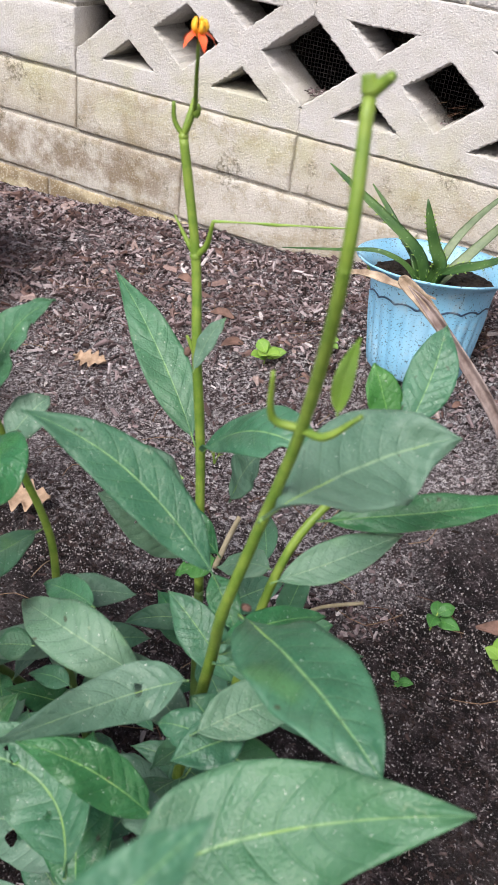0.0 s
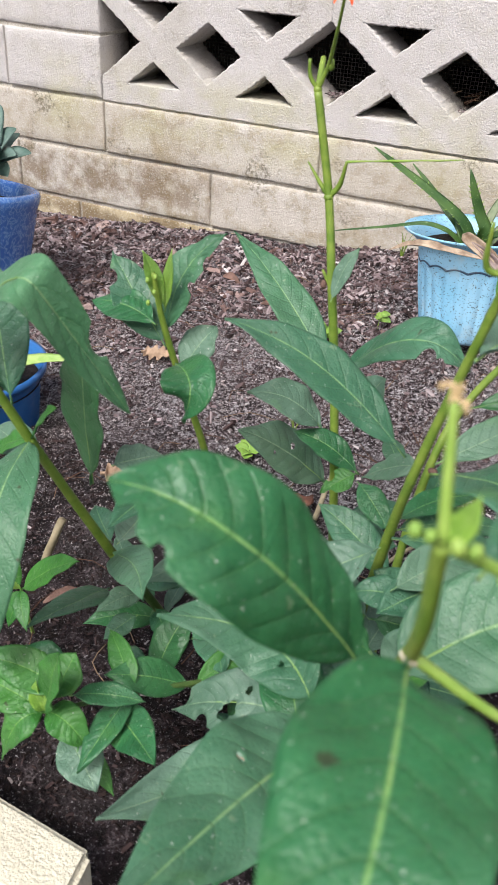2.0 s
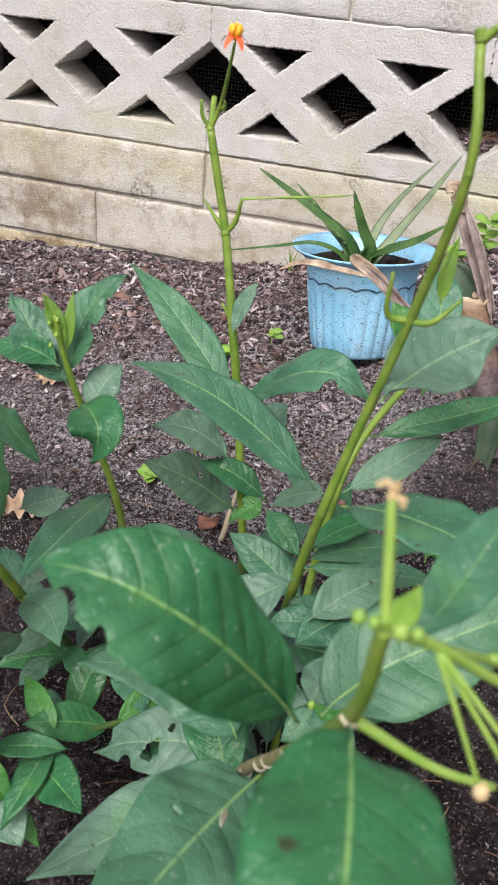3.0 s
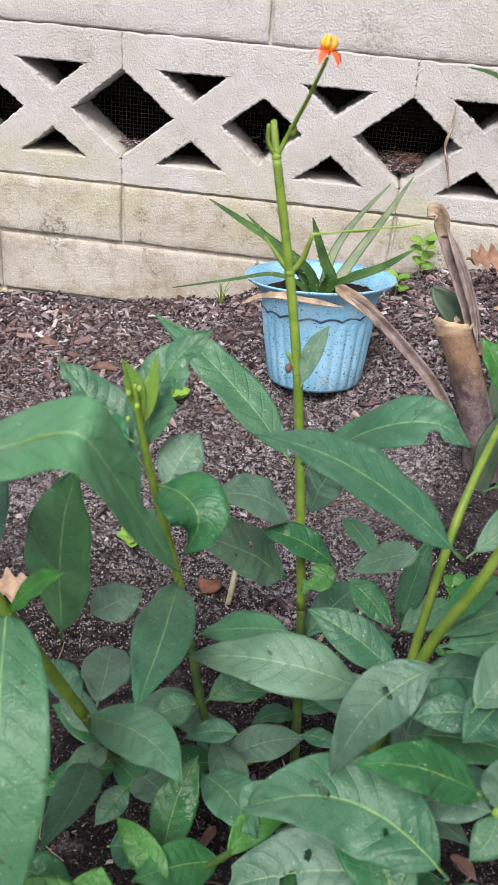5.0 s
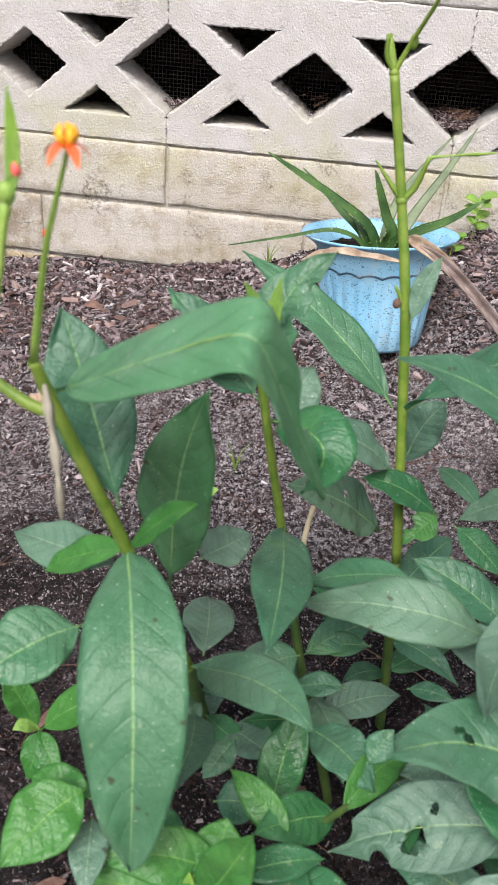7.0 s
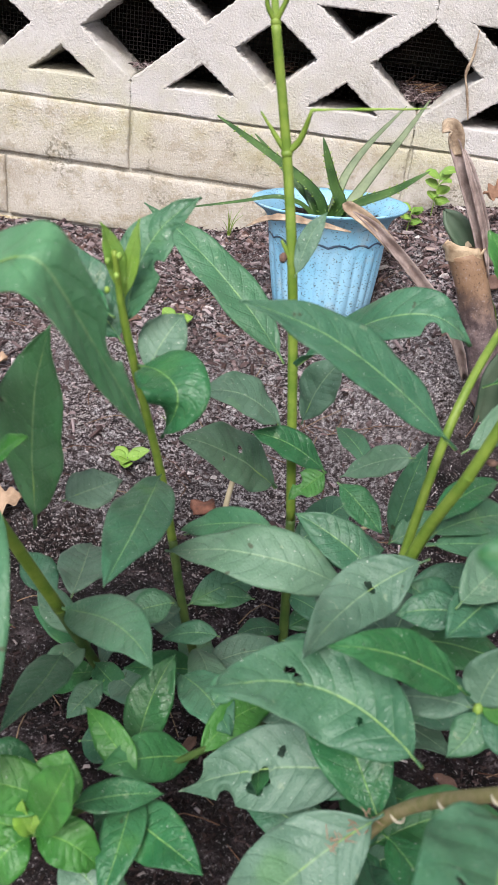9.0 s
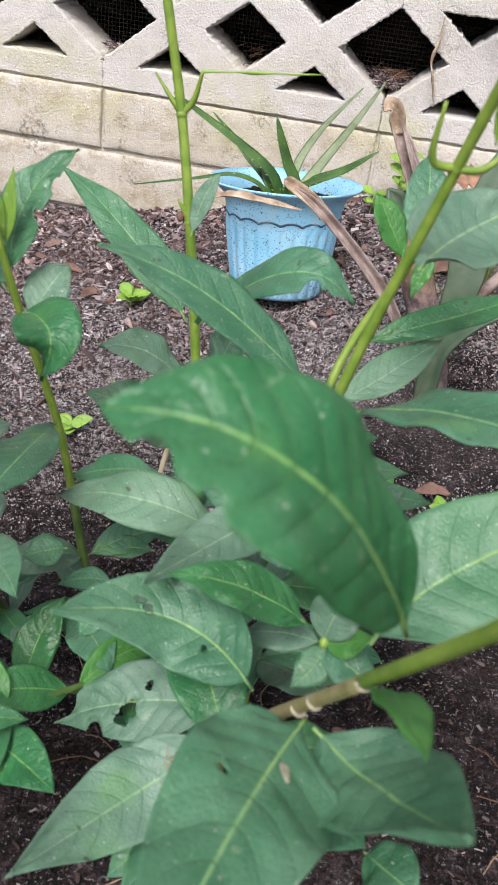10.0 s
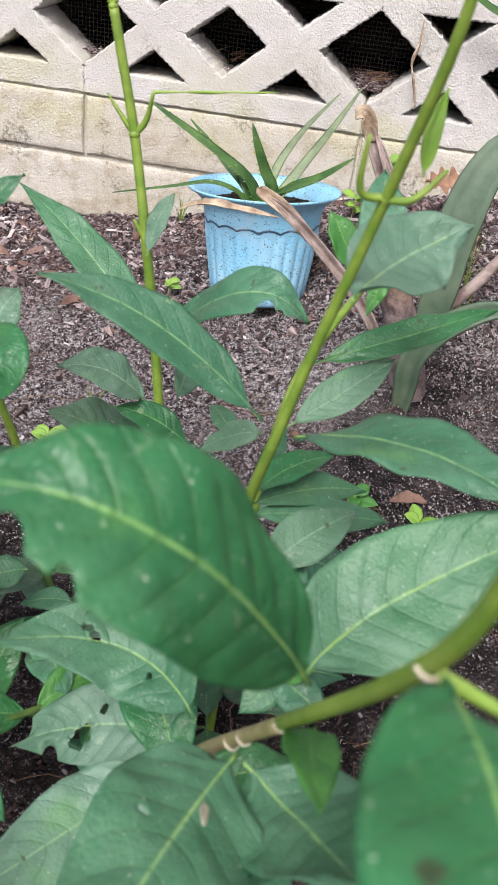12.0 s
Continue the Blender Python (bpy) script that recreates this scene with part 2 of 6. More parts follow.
# lighter green with the light painted in, for an up-facing and a shaded leaf
leaf_lit = leaf_material("leaf_lit", (0.038, 0.148, 0.060), (0.086, 0.228, 0.108), (0.22, 0.36, 0.16), 0.46, 0.15, bloom=0.2)
leaf_new = leaf_material("leaf_new", (0.026, 0.135, 0.024), (0.064, 0.215, 0.040), (0.15, 0.33, 0.07), 0.42, 0.2, bloom=0.0)


def plain(name, a, b, rough=0.5, scale=60.0, spec=0.4, bump=0.3, dist=0.001):
    """Two tones in soft patches with a fine relief."""
    k = Mat(name, rough, spec)
    v = k.coords()
    n = k.noise(v, scale, 5, 0.6)
    k.bump(k.noise(v, scale * 8, 3, 0.6), bump, dist)
    return k.color(k.mix(k.smooth(n, 0.3, 0.7), a, b))


stem_green = plain("stem_green", (0.105, 0.185, 0.022), (0.190, 0.265, 0.042), 0.48, 90.0)
stem_olive = plain("stem_olive", (0.040, 0.085, 0.018), (0.085, 0.135, 0.034), 0.5, 90.0)
stem_woody = plain("stem_woody", (0.18, 0.17, 0.06), (0.30, 0.24, 0.13), 0.7, 150.0)
stalk_lime = plain("stalk_lime", (0.19, 0.32, 0.05), (0.27, 0.38, 0.085), 0.45, 80.0)
rib_mat = plain("rib", (0.17, 0.30, 0.08), (0.24, 0.37, 0.12), 0.5, 120.0)
petal_red = plain("petal_red", (0.75, 0.08, 0.03), (0.85, 0.16, 0.04), 0.5, 200.0)
hood_gold = plain("hood_gold", (0.85, 0.36, 0.02), (0.90, 0.50, 0.04), 0.5, 200.0)
bud_pink = plain("bud_pink", (0.70, 0.06, 0.06), (0.80, 0.16, 0.14), 0.35, 200.0)
bud_lime = plain("bud_lime", (0.17, 0.30, 0.05), (0.27, 0.38, 0.08), 0.5, 200.0)
dry_flower = plain("dry_flower", (0.42, 0.31, 0.14), (0.60, 0.44, 0.27), 0.8, 300.0)
dead_leaf = plain("dead_leaf", (0.19, 0.13, 0.09), (0.47, 0.375, 0.28), 0.75, 60.0, 0.3, 0.6, 0.002)
sheath_tan = plain("sheath_tan", (0.30, 0.20, 0.12), (0.56, 0.44, 0.31), 0.75, 70.0, 0.3, 0.6, 0.002)
dead_mauve = plain("dead_mauve", (0.15, 0.105, 0.095), (0.36, 0.29, 0.275), 0.75, 55.0, 0.3, 0.6, 0.002)
dead_dark = plain("dead_dark", (0.09, 0.05, 0.04), (0.20, 0.12, 0.095), 0.8, 70.0, 0.3, 0.6, 0.002)
litter_tan = plain("litter_tan", (0.22, 0.145, 0.095), (0.38, 0.27, 0.19), 0.8, 80.0, 0.3, 0.6, 0.001)
brick_red = plain("bark_red", (0.10, 0.045, 0.032), (0.22, 0.10, 0.07), 0.9, 90.0, 0.2, 0.8, 0.002)
wire_mat = plain("wire", (0.016, 0.015, 0.013), (0.03, 0.027, 0.024), 0.8, 200.0)
dark_wall = plain("crawl_space", (0.16, 0.12, 0.10), (0.26, 0.20, 0.17), 0.95, 30.0)
soil_pot = plain("potting_soil", (0.018, 0.013, 0.011), (0.06, 0.045, 0.035), 0.95, 160.0, 0.2, 1.0, 0.006)


def trunk_material():
    """Bare agave trunk: mauve-grey skin, tan and scarred towards the torn top."""
    k = Mat("trunk_mauve", 0.6, 0.35)
    v = k.t.nodes.new("ShaderNodeNewGeometry").outputs["Position"]
    split = k.t.nodes.new("ShaderNodeSeparateXYZ")
    k.link(v, split.inputs[0])
    mid, fine = k.noise(v, 55.0, 5, 0.65), k.noise(v, 320.0, 4, 0.6)
    c = k.mix(k.smooth(mid, 0.38, 0.62), (0.062, 0.043, 0.045), (0.155, 0.115, 0.118))
    height = k.math("ADD", split.outputs[2], k.math("MULTIPLY", k.math("SUBTRACT", mid, 0.5), 0.09))
    c = k.mix(k.math("MULTIPLY", k.smooth(height, 0.125, 0.175), 0.75), c, (0.26, 0.155, 0.085))
    c = k.mix(k.math("MULTIPLY", k.smooth(fine, 0.58, 0.70), 0.5), c, (0.30, 0.25, 0.25))
    c = k.mix(k.math("MULTIPLY", k.smooth(fine, 0.42, 0.34), 0.6), c, (0.03, 0.02, 0.02))
    k.bump(mid, 0.5, 0.004)
    k.bump(fine, 0.5, 0.001)
    return k.color(c)


trunk_mauve = trunk_material()
agave_mat = plain("agave_leaf", (0.050, 0.085, 0.052), (0.095, 0.130, 0.090), 0.6, 22.0, 0.3, 0.5, 0.0012)
succulent_mat = plain("succulent_leaf", (0.05, 0.10, 0.082), (0.11, 0.17, 0.145), 0.55, 50.0)


def aloe_material():
    k = Mat("aloe_leaf", 0.4, 0.5)
    v = k.coords()
    c = k.mix(k.smooth(k.noise(v, 35.0, 3, 0.5), 0.35, 0.65), (0.022, 0.066, 0.014), (0.055, 0.115, 0.026))
    c = k.mix(k.math("MULTIPLY", k.smooth(k.noise(v, 380.0, 2, 0.4), 0.66, 0.74), 0.35), c, (0.42, 0.52, 0.30))
    return k.color(c)


def pot_material(name, a, b, dirt, dirt_amount=0.9, rough=0.45, chalk=0.35):
    """Sky-blue plastic with splashes of soil."""
    k = Mat(name, rough, 0.4)
    v = k.coords()
    c = k.mix(k.smooth(k.noise(v, 18.0, 3, 0.5), 0.35, 0.65), a, b)
    c = k.mix(k.math("MULTIPLY", k.smooth(k.noise(v, 45.0, 4, 0.6), 0.52, 0.70), chalk), c, (0.45, 0.50, 0.52))
    spots = k.smooth(k.noise(v, 400.0, 3, 0.6), 0.60, 0.66)
    streak = k.t.nodes.new("ShaderNodeMapping")
    streak.inputs["Scale"].default_value = (1.0, 1.0, 3.0)
    k.link(v, streak.inputs[0])
    dots = k.voronoi(streak.outputs[0], 170.0)
    dot = k.smooth(dots.outputs["Distance"], 0.24, 0.14)
    up = k.t.nodes.new("ShaderNodeSeparateXYZ")
    k.link(v, up.inputs[0])
    pick = k.smooth(k.math("ADD", k.noise(v, 60.0, 2, 0.5), k.math("MULTIPLY", k.smooth(up.outputs[2], 0.10, 0.0), 0.16)), 0.47, 0.57)
    c = k.mix(k.math("MULTIPLY", spots, dirt_amount), c, dirt)
    c = k.mix(k.math("MULTIPLY", k.math("MULTIPLY", dot, pick), dirt_amount), c, dirt)
    return k.color(c)


def glaze_material():
    """Cobalt glaze that thins to pale blue in crawling threads."""
    k = Mat("cobalt_glaze", 0.25, 0.6)
    v = k.coords()
    warp = k.t.nodes.new("ShaderNodeTexNoise")
    warp.inputs["Scale"].default_value, warp.inputs["Detail"].default_value = 28.0, 4.0
    k.link(v, warp.inputs["Vector"])
    add = k.t.nodes.new("ShaderNodeVectorMath")
    add.operation = "MULTIPLY_ADD"
    add.inputs[1].default_value = (0.03, 0.03, 0.03)
    k.link(warp.outputs["Color"], add.inputs[0])
    k.link(v, add.inputs[2])
    n = k.noise(add.outputs[0], 70.0, 5, 0.7)
    line = k.smooth(k.math("ABSOLUTE", k.math("SUBTRACT", n, 0.5)), 0.045, 0.0)
    c = k.mix(k.smooth(k.noise(v, 12.0, 3, 0.5), 0.35, 0.65), (0.035, 0.11, 0.36), (0.06, 0.18, 0.50))
    c = k.mix(k.math("MULTIPLY", line, 0.42), c, (0.28, 0.45, 0.68))
    up = k.t.nodes.new("ShaderNodeSeparateXYZ")
    k.link(v, up.inputs[0])
    run = k.math("ADD", up.outputs[2], k.math("MULTIPLY", k.math("SUBTRACT", k.noise(v, 45.0, 4, 0.6), 0.5), 0.06))
    c = k.mix(k.math("MULTIPLY", k.smooth(run, 0.115, 0.035), 0.92), c, (0.50, 0.60, 0.74))
    k.bump(n, 0.3, 0.0015)
    return k.color(c)


aloe_mat = aloe_material()
aloe_dull = plain("aloe_dull", (0.075, 0.11, 0.05), (0.15, 0.19, 0.10), 0.5, 60.0)
pot_blue = pot_material("pot_sky_blue", (0.21, 0.47, 0.67), (0.29, 0.54, 0.73), (0.035, 0.03, 0.035))
pot_blue_in = pot_material("pot_band_line", (0.025, 0.05, 0.10), (0.04, 0.08, 0.14), (0.03, 0.02, 0.02))
pot_deep = pot_material("pot_deep_blue", (0.013, 0.085, 0.26), (0.025, 0.13, 0.36), (0.02, 0.03, 0.05), 0.25, 0.35, 0.05)
glaze = glaze_material()


# ---- builders ----
def empty(name, at=(0, 0, 0)):
    ob = new(name)
    ob.location = at
    ob.empty_display_size = 0.02
    return ob


def finish(name, me, material, parent=None, smooth=True, label=""):
    me.materials.append(material)
    if smooth:
        me.polygons.foreach_set("use_smooth", [True] * len(me.polygons))
    ob = new(name, me)
    if parent is not None:
        ob.parent = parent
        shift = parent.location.copy()
        up = parent.parent
        while up is not None:
            shift += up.location
            up = up.parent
        ob.location = -shift
    if label:
        ob["label"] = label
    return ob


def part(name, bm, material, parent=None, label="", smooth=True):
    me = bpy.data.meshes.new(name)
    bm.to_mesh(me)
    bm.free()
    return finish(name, me, material, parent, smooth, label)


def from_lists(name, verts, faces, material, parent=None, label="", smooth=True):
    me = bpy.data.meshes.new(name)
    me.from_pydata(verts, [], faces)
    me.update()
    return finish(name, me, material, parent, smooth, label)


def spline(points, n):
    """Points on a smooth curve through the given ones."""
    p = [Vector(q) for q in points]
    if len(p) == 2:
        return [p[0].lerp(p[1], i / n) for i in range(n + 1)]
    ext = [p[0] * 2 - p[1]] + p + [p[-1] * 2 - p[-2]]
    out = []
    spans = len(p) - 1
    for i in range(n + 1):
        s = min(i / n * spans, spans - 1e-6)
        k, f = int(s), s - int(s)
        a, b, c, d = ext[k : k + 4]
        out.append(0.5 * (2 * b + (c - a) * f + (2 * a - 5 * b + 4 * c - d) * f * f + (3 * b - a - 3 * c + d) * f**3))
    return out


def tube_bm(points, radii, sides=10, n=24, bm=None, caps=True, lump=0.0):
    """A tapered tube along a smooth curve. radii: from start to end."""
    bm = bm or bmesh.new()
    path = spline(points, n)
    rings = []
    ref = Vector((0.3, 0.2, 1)).normalized()
    for i, c in enumerate(path):
        t = (path[min(i + 1, n)] - path[max(i - 1, 0)]).normalized()
        side = t.cross(ref)
        if side.length < 0.1:
            side = t.cross(Vector((1, 0, 0)))
        side.normalize()
        up = side.cross(t)
        s = i / n * (len(radii) - 1)
        k = min(int(s), len(radii) - 2)
        r = radii[k] + (radii[k + 1] - radii[k]) * (s - k)
        ring = []
        for j in range(sides):
            a = 2 * math.pi * j / sides
            rr = r * (1 + lump * noise.noise(c * 60 + Vector((j * 3.1, 0, 0))))
            ring.append(bm.verts.new(c + (side * math.cos(a) + up * math.sin(a)) * rr))
        rings.append(ring)
    for a, b in zip(rings, rings[1:]):
        for j in range(sides):
            bm.faces.new((a[j], a[(j + 1) % sides], b[(j + 1) % sides], b[j]))
    if caps:
        bm.faces.new(rings[0][::-1])
        bm.faces.new(rings[-1])
    return bm


def ball_bm(bm, at, size, seg=10, axis=None):
    m = Matrix.Translation(at)
    if axis is not None:
        m = m @ Vector(axis).to_track_quat("Z", "Y").to_matrix().to_4x4()
    bmesh.ops.create_uvsphere(bm, u_segments=seg, v_segments=seg - 2, radius=1.0, matrix=m @ Matrix.Diagonal((*size, 1)))
    return bm


def lathe_bm(profile, sides=48, centre=(0, 0, 0), flute=None, bm=None):
    """A turned shape from (radius, height) pairs. flute(angle, k) scales the radius of row k."""
    bm = bm or bmesh.new()
    rows = []
    for k, (r, z) in enumerate(profile):
        row = []
        for j in range(sides):
            a = 2 * math.pi * j / sides
            rr = r * (flute(a, k) if flute else 1.0)
            row.append(bm.verts.new((centre[0] + rr * math.cos(a), centre[1] + rr * math.sin(a), centre[2] + z)))
        rows.append(row)
    for a, b in zip(rows, rows[1:]):
        for j in range(sides):
            bm.faces.new((a[j], a[(j + 1) % sides], b[(j + 1) % sides], b[j]))
    return bm


FACING = Vector((0.06, -0.45, 0.9))

VEINS = 10


def leaf(plant, base, mid, tip, width, material, twist=0.0, fold=0.18, holes=(), bites=(), wave=0.035, broad=0.65, name="leaf", petiole=0.06, label="", kink=0.0):
    """One lanceolate leaf from base to tip through mid: quilted between its side veins, with a raised midrib and short stalk.
    holes: (along, across, radius); bites: (along, reach, side, depth) out of the margin."""
    b, m, t = Vector(base), Vector(mid), Vector(tip)
    ctrl = m * 2 - (b + t) / 2
    length = (t - b).length
    rnd = random.Random(round((b.x * 7 + t.y * 13 + width * 31) * 1e5))
    if holes or bites:
        nu, nv = 72, 34
    elif length > 0.045:
        nu, nv = 60, 16
    elif length > 0.025:
        nu, nv = 40, 10
    else:
        nu, nv = 16, 6
    seed = Vector((b.x * 37, t.y * 53, width * 900))
    wav = wave * width
    peak = rnd.uniform(0.38, 0.47)
    power = 1.22 - 0.42 * broad
    lean, sweep = radians(rnd.uniform(-14, 14)), rnd.uniform(-0.05, 0.05) * length
    pad = 0.016 * width
    bend = (m - b).length / ((m - b).length + (t - m).length)

    def spine(u):
        soft = b * (1 - u) ** 2 + ctrl * 2 * u * (1 - u) + t * u * u
        if not kink:
            return soft
        sharp = Vector((0, 0, 0))
        for du in (-0.05, -0.033, -0.017, 0.0, 0.017, 0.033, 0.05):
            x = u + du
            sharp += b.lerp(m, x / bend) if x < bend else m.lerp(t, (x - bend) / (1 - bend))
        return soft.lerp(sharp / 7, kink)

    def frame_at(u):
        d = ((ctrl - b) * (1 - u) + (t - ctrl) * u).normalized()
        up = FACING - d * FACING.dot(d)
        up.normalize()
        up.rotate(Matrix.Rotation(radians(twist) + lean * (u - 0.5) * 2, 3, d))
        return d, up, d.cross(up)

    def half(u):
        if u <= petiole:
            return 0.02
        s = (u - petiole) / (1 - petiole)
        a = 2 * peak
        lens = (s / peak) ** a * ((1 - s) / (1 - peak)) ** (2 - a) if s < 1 else 0.0
        return max(lens**power, 0.012)

    def place(u, v):
        d, up, side = frame_at(u)
        w = half(u) * width / 2
        for bu, reach, s, depth in bites:
            if v * s > 0 and abs(u - bu) < reach:
                w *= 1 - depth * (1 - ((u - bu) / reach) ** 2) ** 0.5
        w *= 1 + 0.025 * noise.noise(seed + Vector((u * 11, 3.0 if v > 0 else 8.0, 0)))
        ripple = wav * noise.noise(seed + Vector((u * 5, v * 1.3, 0))) * (0.4 + abs(v)) * 2
        ripple += wav * 0.8 * math.sin(u * 21 + v + seed.x) * v * v
        a = abs(v)
        saw = abs((u * VEINS - 1.6 * a**1.3) % 1.0 - 0.5) * 2
        ripple += pad * (saw**0.7 - 0.5) * min(a * 4, 1.0) * (1 - a**4) * min(half(u) * 1.5, 1.0)
        drift = side * (sweep * math.sin(math.pi * u))
        return spine(u) + drift + side * (w * v) + up * (fold * w * a - 0.35 * fold * w * v * v + ripple)

    def inside(u, v, hu, hv, hr):
        du, dv = (u - hu) * length, (v - hv) * width / 2 * max(half(u), 0.1)
        a = math.atan2(dv, du)
        return math.hypot(du, dv) < 0.92 * hr * (1 + 0.28 * math.sin(2 * a + hu * 40) + 0.15 * math.sin(5 * a + hv * 30))

    verts, uvs, faces = [], [], []
    for i in range(nu + 1):
        u = i / nu
        for j in range(nv + 1):
            v = -1 + 2 * j / nv
            p = [u, v]
            for hu, hv, hr in holes:
                du, dv = (u - hu) * length, (v - hv) * width / 2 * max(half(u), 0.1)
                dist = math.hypot(du, dv)
                hr = hr * (1 + 0.28 * math.sin(2 * math.atan2(dv, du) + hu * 40) + 0.15 * math.sin(5 * math.atan2(dv, du) + hv * 30))
                if hr * 0.55 < dist < hr * 1.5:
                    k = hr / dist
                    p = [hu + du * k / length, hv + dv * k / (width / 2 * max(half(u), 0.1))]
            verts.append(place(*p))
            uvs.append((u, (v + 1) / 2))
    for i in range(nu):
        for j in range(nv):
            u, v = (i + 0.5) / nu, -1 + 2 * (j + 0.5) / nv
            if any(inside(u, v, *h) for h in holes):
                continue
            a = i * (nv + 1) + j
            faces.append((a, a + 1, a + nv + 2, a + nv + 1))
    blade = from_lists(name, verts, faces, material, plant, label)
    layer = blade.data.uv_layers.new(name="UVMap")
    for loop in blade.data.loops:
        layer.data[loop.index].uv = uvs[loop.vertex_index]
    thick = blade.modifiers.new("thickness", "SOLIDIFY")
    thick.thickness, thick.offset = 0.0004, 0.0
    line = [place(u, 0) + frame_at(u)[1] * -0.0002 for u in (0, 0.12, 0.3, 0.5, 0.7, 0.9)]
    r = max(0.0003, width * 0.0105)
    rib = tube_bm(line, (r * 1.7, r * 1.2, r * 0.9, r * 0.5, r * 0.22), 6, 16)
    part("midrib", rib, rib_mat, blade)
    return blade


def stem(plant, points, radii, material, nodes=(), name="stem", lump=0.06):
    """A milkweed stem with slightly swollen nodes."""
    bm = tube_bm(points, radii, 12, 48, lump=lump)
    for at, r in nodes:
        ball_bm(bm, at, (r * 0.97, r * 0.97, r * 0.9), 12)
    return part(name, bm, material, plant)


def smoothstep(a, b, x):
    x = min(max((x - a) / (b - a), 0.0), 1.0)
    return x * x * (3 - 2 * x)


def ground_z(x, y):
    """The bed: level among the plants, rising towards the wall where the mulch is banked, and falling to the west."""
    bank = float(np.interp(x, (-0.6, -0.2, 0.0, 0.14, 0.47, 0.75), (-0.035, -0.004, 0.010, 0.030, 0.118, 0.14)))
    near = -0.05 * smoothstep(0.12, -0.3, x) - 0.01
    east = smoothstep(0.34, 0.46, x)
    s = smoothstep(0.92, 1.5, y) * (1 - east) + smoothstep(0.84, 1.42, y) * east
    fade = smoothstep(3.0, 1.0, abs(x)) * smoothstep(-2.0, 0.0, y)
    bump = 0.007 * noise.noise(Vector((x * 14, y * 14, 0.3))) + 0.006 * noise.noise(Vector((x * 38, y * 38, 4.1))) + 0.0025 * noise.noise(Vector((x * 90, y * 90, 7.7)))
    return ((near * (1 - s) + bank * s) + bump) * fade - 0.01 * (1 - fade)


# ---- ground ----
def bed_ground():
    """One sheet: close rows in the bed, wider and wider ones out to the horizon."""
    fx = list(np.arange(-0.8, 1.1, 0.011))
    fy = list(np.arange(0.1, 1.66, 0.011))
    far = [0.05, 0.15, 0.4, 1.0, 2.5, 6, 15, 40, 120, 400]
    xs = [fx[0] - d for d in reversed(far)] + fx + [fx[-1] + d for d in far]
    ys = [fy[0] - d for d in reversed(far)] + fy + [fy[-1] + d for d in far]
    verts = [(x, y, ground_z(x, y)) for y in ys for x in xs]
    w = len(xs)
    faces = [(j * w + i, j * w + i + 1, (j + 1) * w + i + 1, (j + 1) * w + i) for j in range(len(ys) - 1) for i in range(w - 1)]
    tagged(from_lists("ground", verts, faces, soil), "dark sandy garden soil with mulch", "ground", kind="structure")


bed_ground()


# ---- house foot wall: solid and pierced concrete blocks ----
FACE, DEEP = 1.6, 0.09
wall = empty("wall_north", (0, FACE, 0))
tagged(wall, "pale weathered concrete block wall with a pierced course", "wall", kind="structure")


def block_mesh(name, w, h, material, seed):
    """A cast block with an uneven face and worn, slightly ragged edges."""
    def steps(length, n):
        edge = [0.0, 0.0009, 0.002, 0.0035]
        inner = [0.0035 + (length - 0.007) * i / n for i in range(1, n)]
        return edge + inner + [length - e for e in reversed(edge)]

    xs, zs = steps(w, max(int(w / 0.011), 2)), steps(h, max(int(h / 0.011), 2))
    verts, faces = [], []
    for z in zs:
        for x in xs:
            d = min(x, w - x, z, h - z)
            q = Vector((x * 70 + seed * 3.1, z * 70, seed))
            wear = 0.0024 * (1 - min(d / 0.0035, 1.0)) ** 1.6 * (1 + 0.9 * noise.noise(q * 0.7))
            face = 0.0007 * noise.noise(q * 0.6) + 0.0005 * noise.noise(q * 2.3)
            jx, jz = (0.0009 * noise.noise(q * 1.3 + Vector((0, 9, 0))), 0.0011 * noise.noise(q * 1.3 + Vector((9, 0, 0)))) if d < 0.003 else (0, 0)
            verts.append((x - w / 2 + jx, -DEEP / 2 + wear + face, z - h / 2 + jz))
    nx, nz = len(xs), len(zs)
    for j in range(nz - 1):
        for i in range(nx - 1):
            k = j * nx + i
            faces.append((k, k + 1, k + nx + 1, k + nx))
    rim = list(range(nx)) + [j * nx + nx - 1 for j in range(1, nz)] + [(nz - 1) * nx + i for i in range(nx - 2, -1, -1)] + [j * nx for j in range(nz - 2, 0, -1)]
    back = len(verts)
    verts += [(verts[k][0], DEEP / 2, verts[k][2]) for k in rim]
    n = len(rim)
    faces += [(rim[i], back + i, back + (i + 1) % n, rim[(i + 1) % n]) for i in range(n)]
    faces.append(tuple(range(back + n - 1, back - 1, -1)))
    me = bpy.data.meshes.new(name)
    me.from_pydata(verts, [], faces)
    me.polygons.foreach_set("use_smooth", [True] * (len(faces) - 1) + [False])
    me.materials.append(material)
    return me


def lay_course(z0, z1, x0, x1, length, shift, material, seed, proud=0.0):
    """Blocks of one course, as objects that share a few meshes; the last is cut to fit."""
    gap, joint = 0.0065, 0.0045
    kinds = [block_mesh("block", length - joint, z1 - z0 - gap, material, seed + k) for k in range(3)]
    x, n = x0 + shift, 0
    while x < x1 - 0.01:
        w = min(length, x1 - x)
        ob = new("block", kinds[n % 3] if w > length - 0.001 else block_mesh("block", w - joint, z1 - z0 - gap, material, seed + 7))
        ob.parent = wall
        ob.location = (x + w / 2, DEEP / 2 - proud + 0.0012 * ((n * 7) % 3 - 1), (z0 + z1) / 2)
        x += length
        n += 1


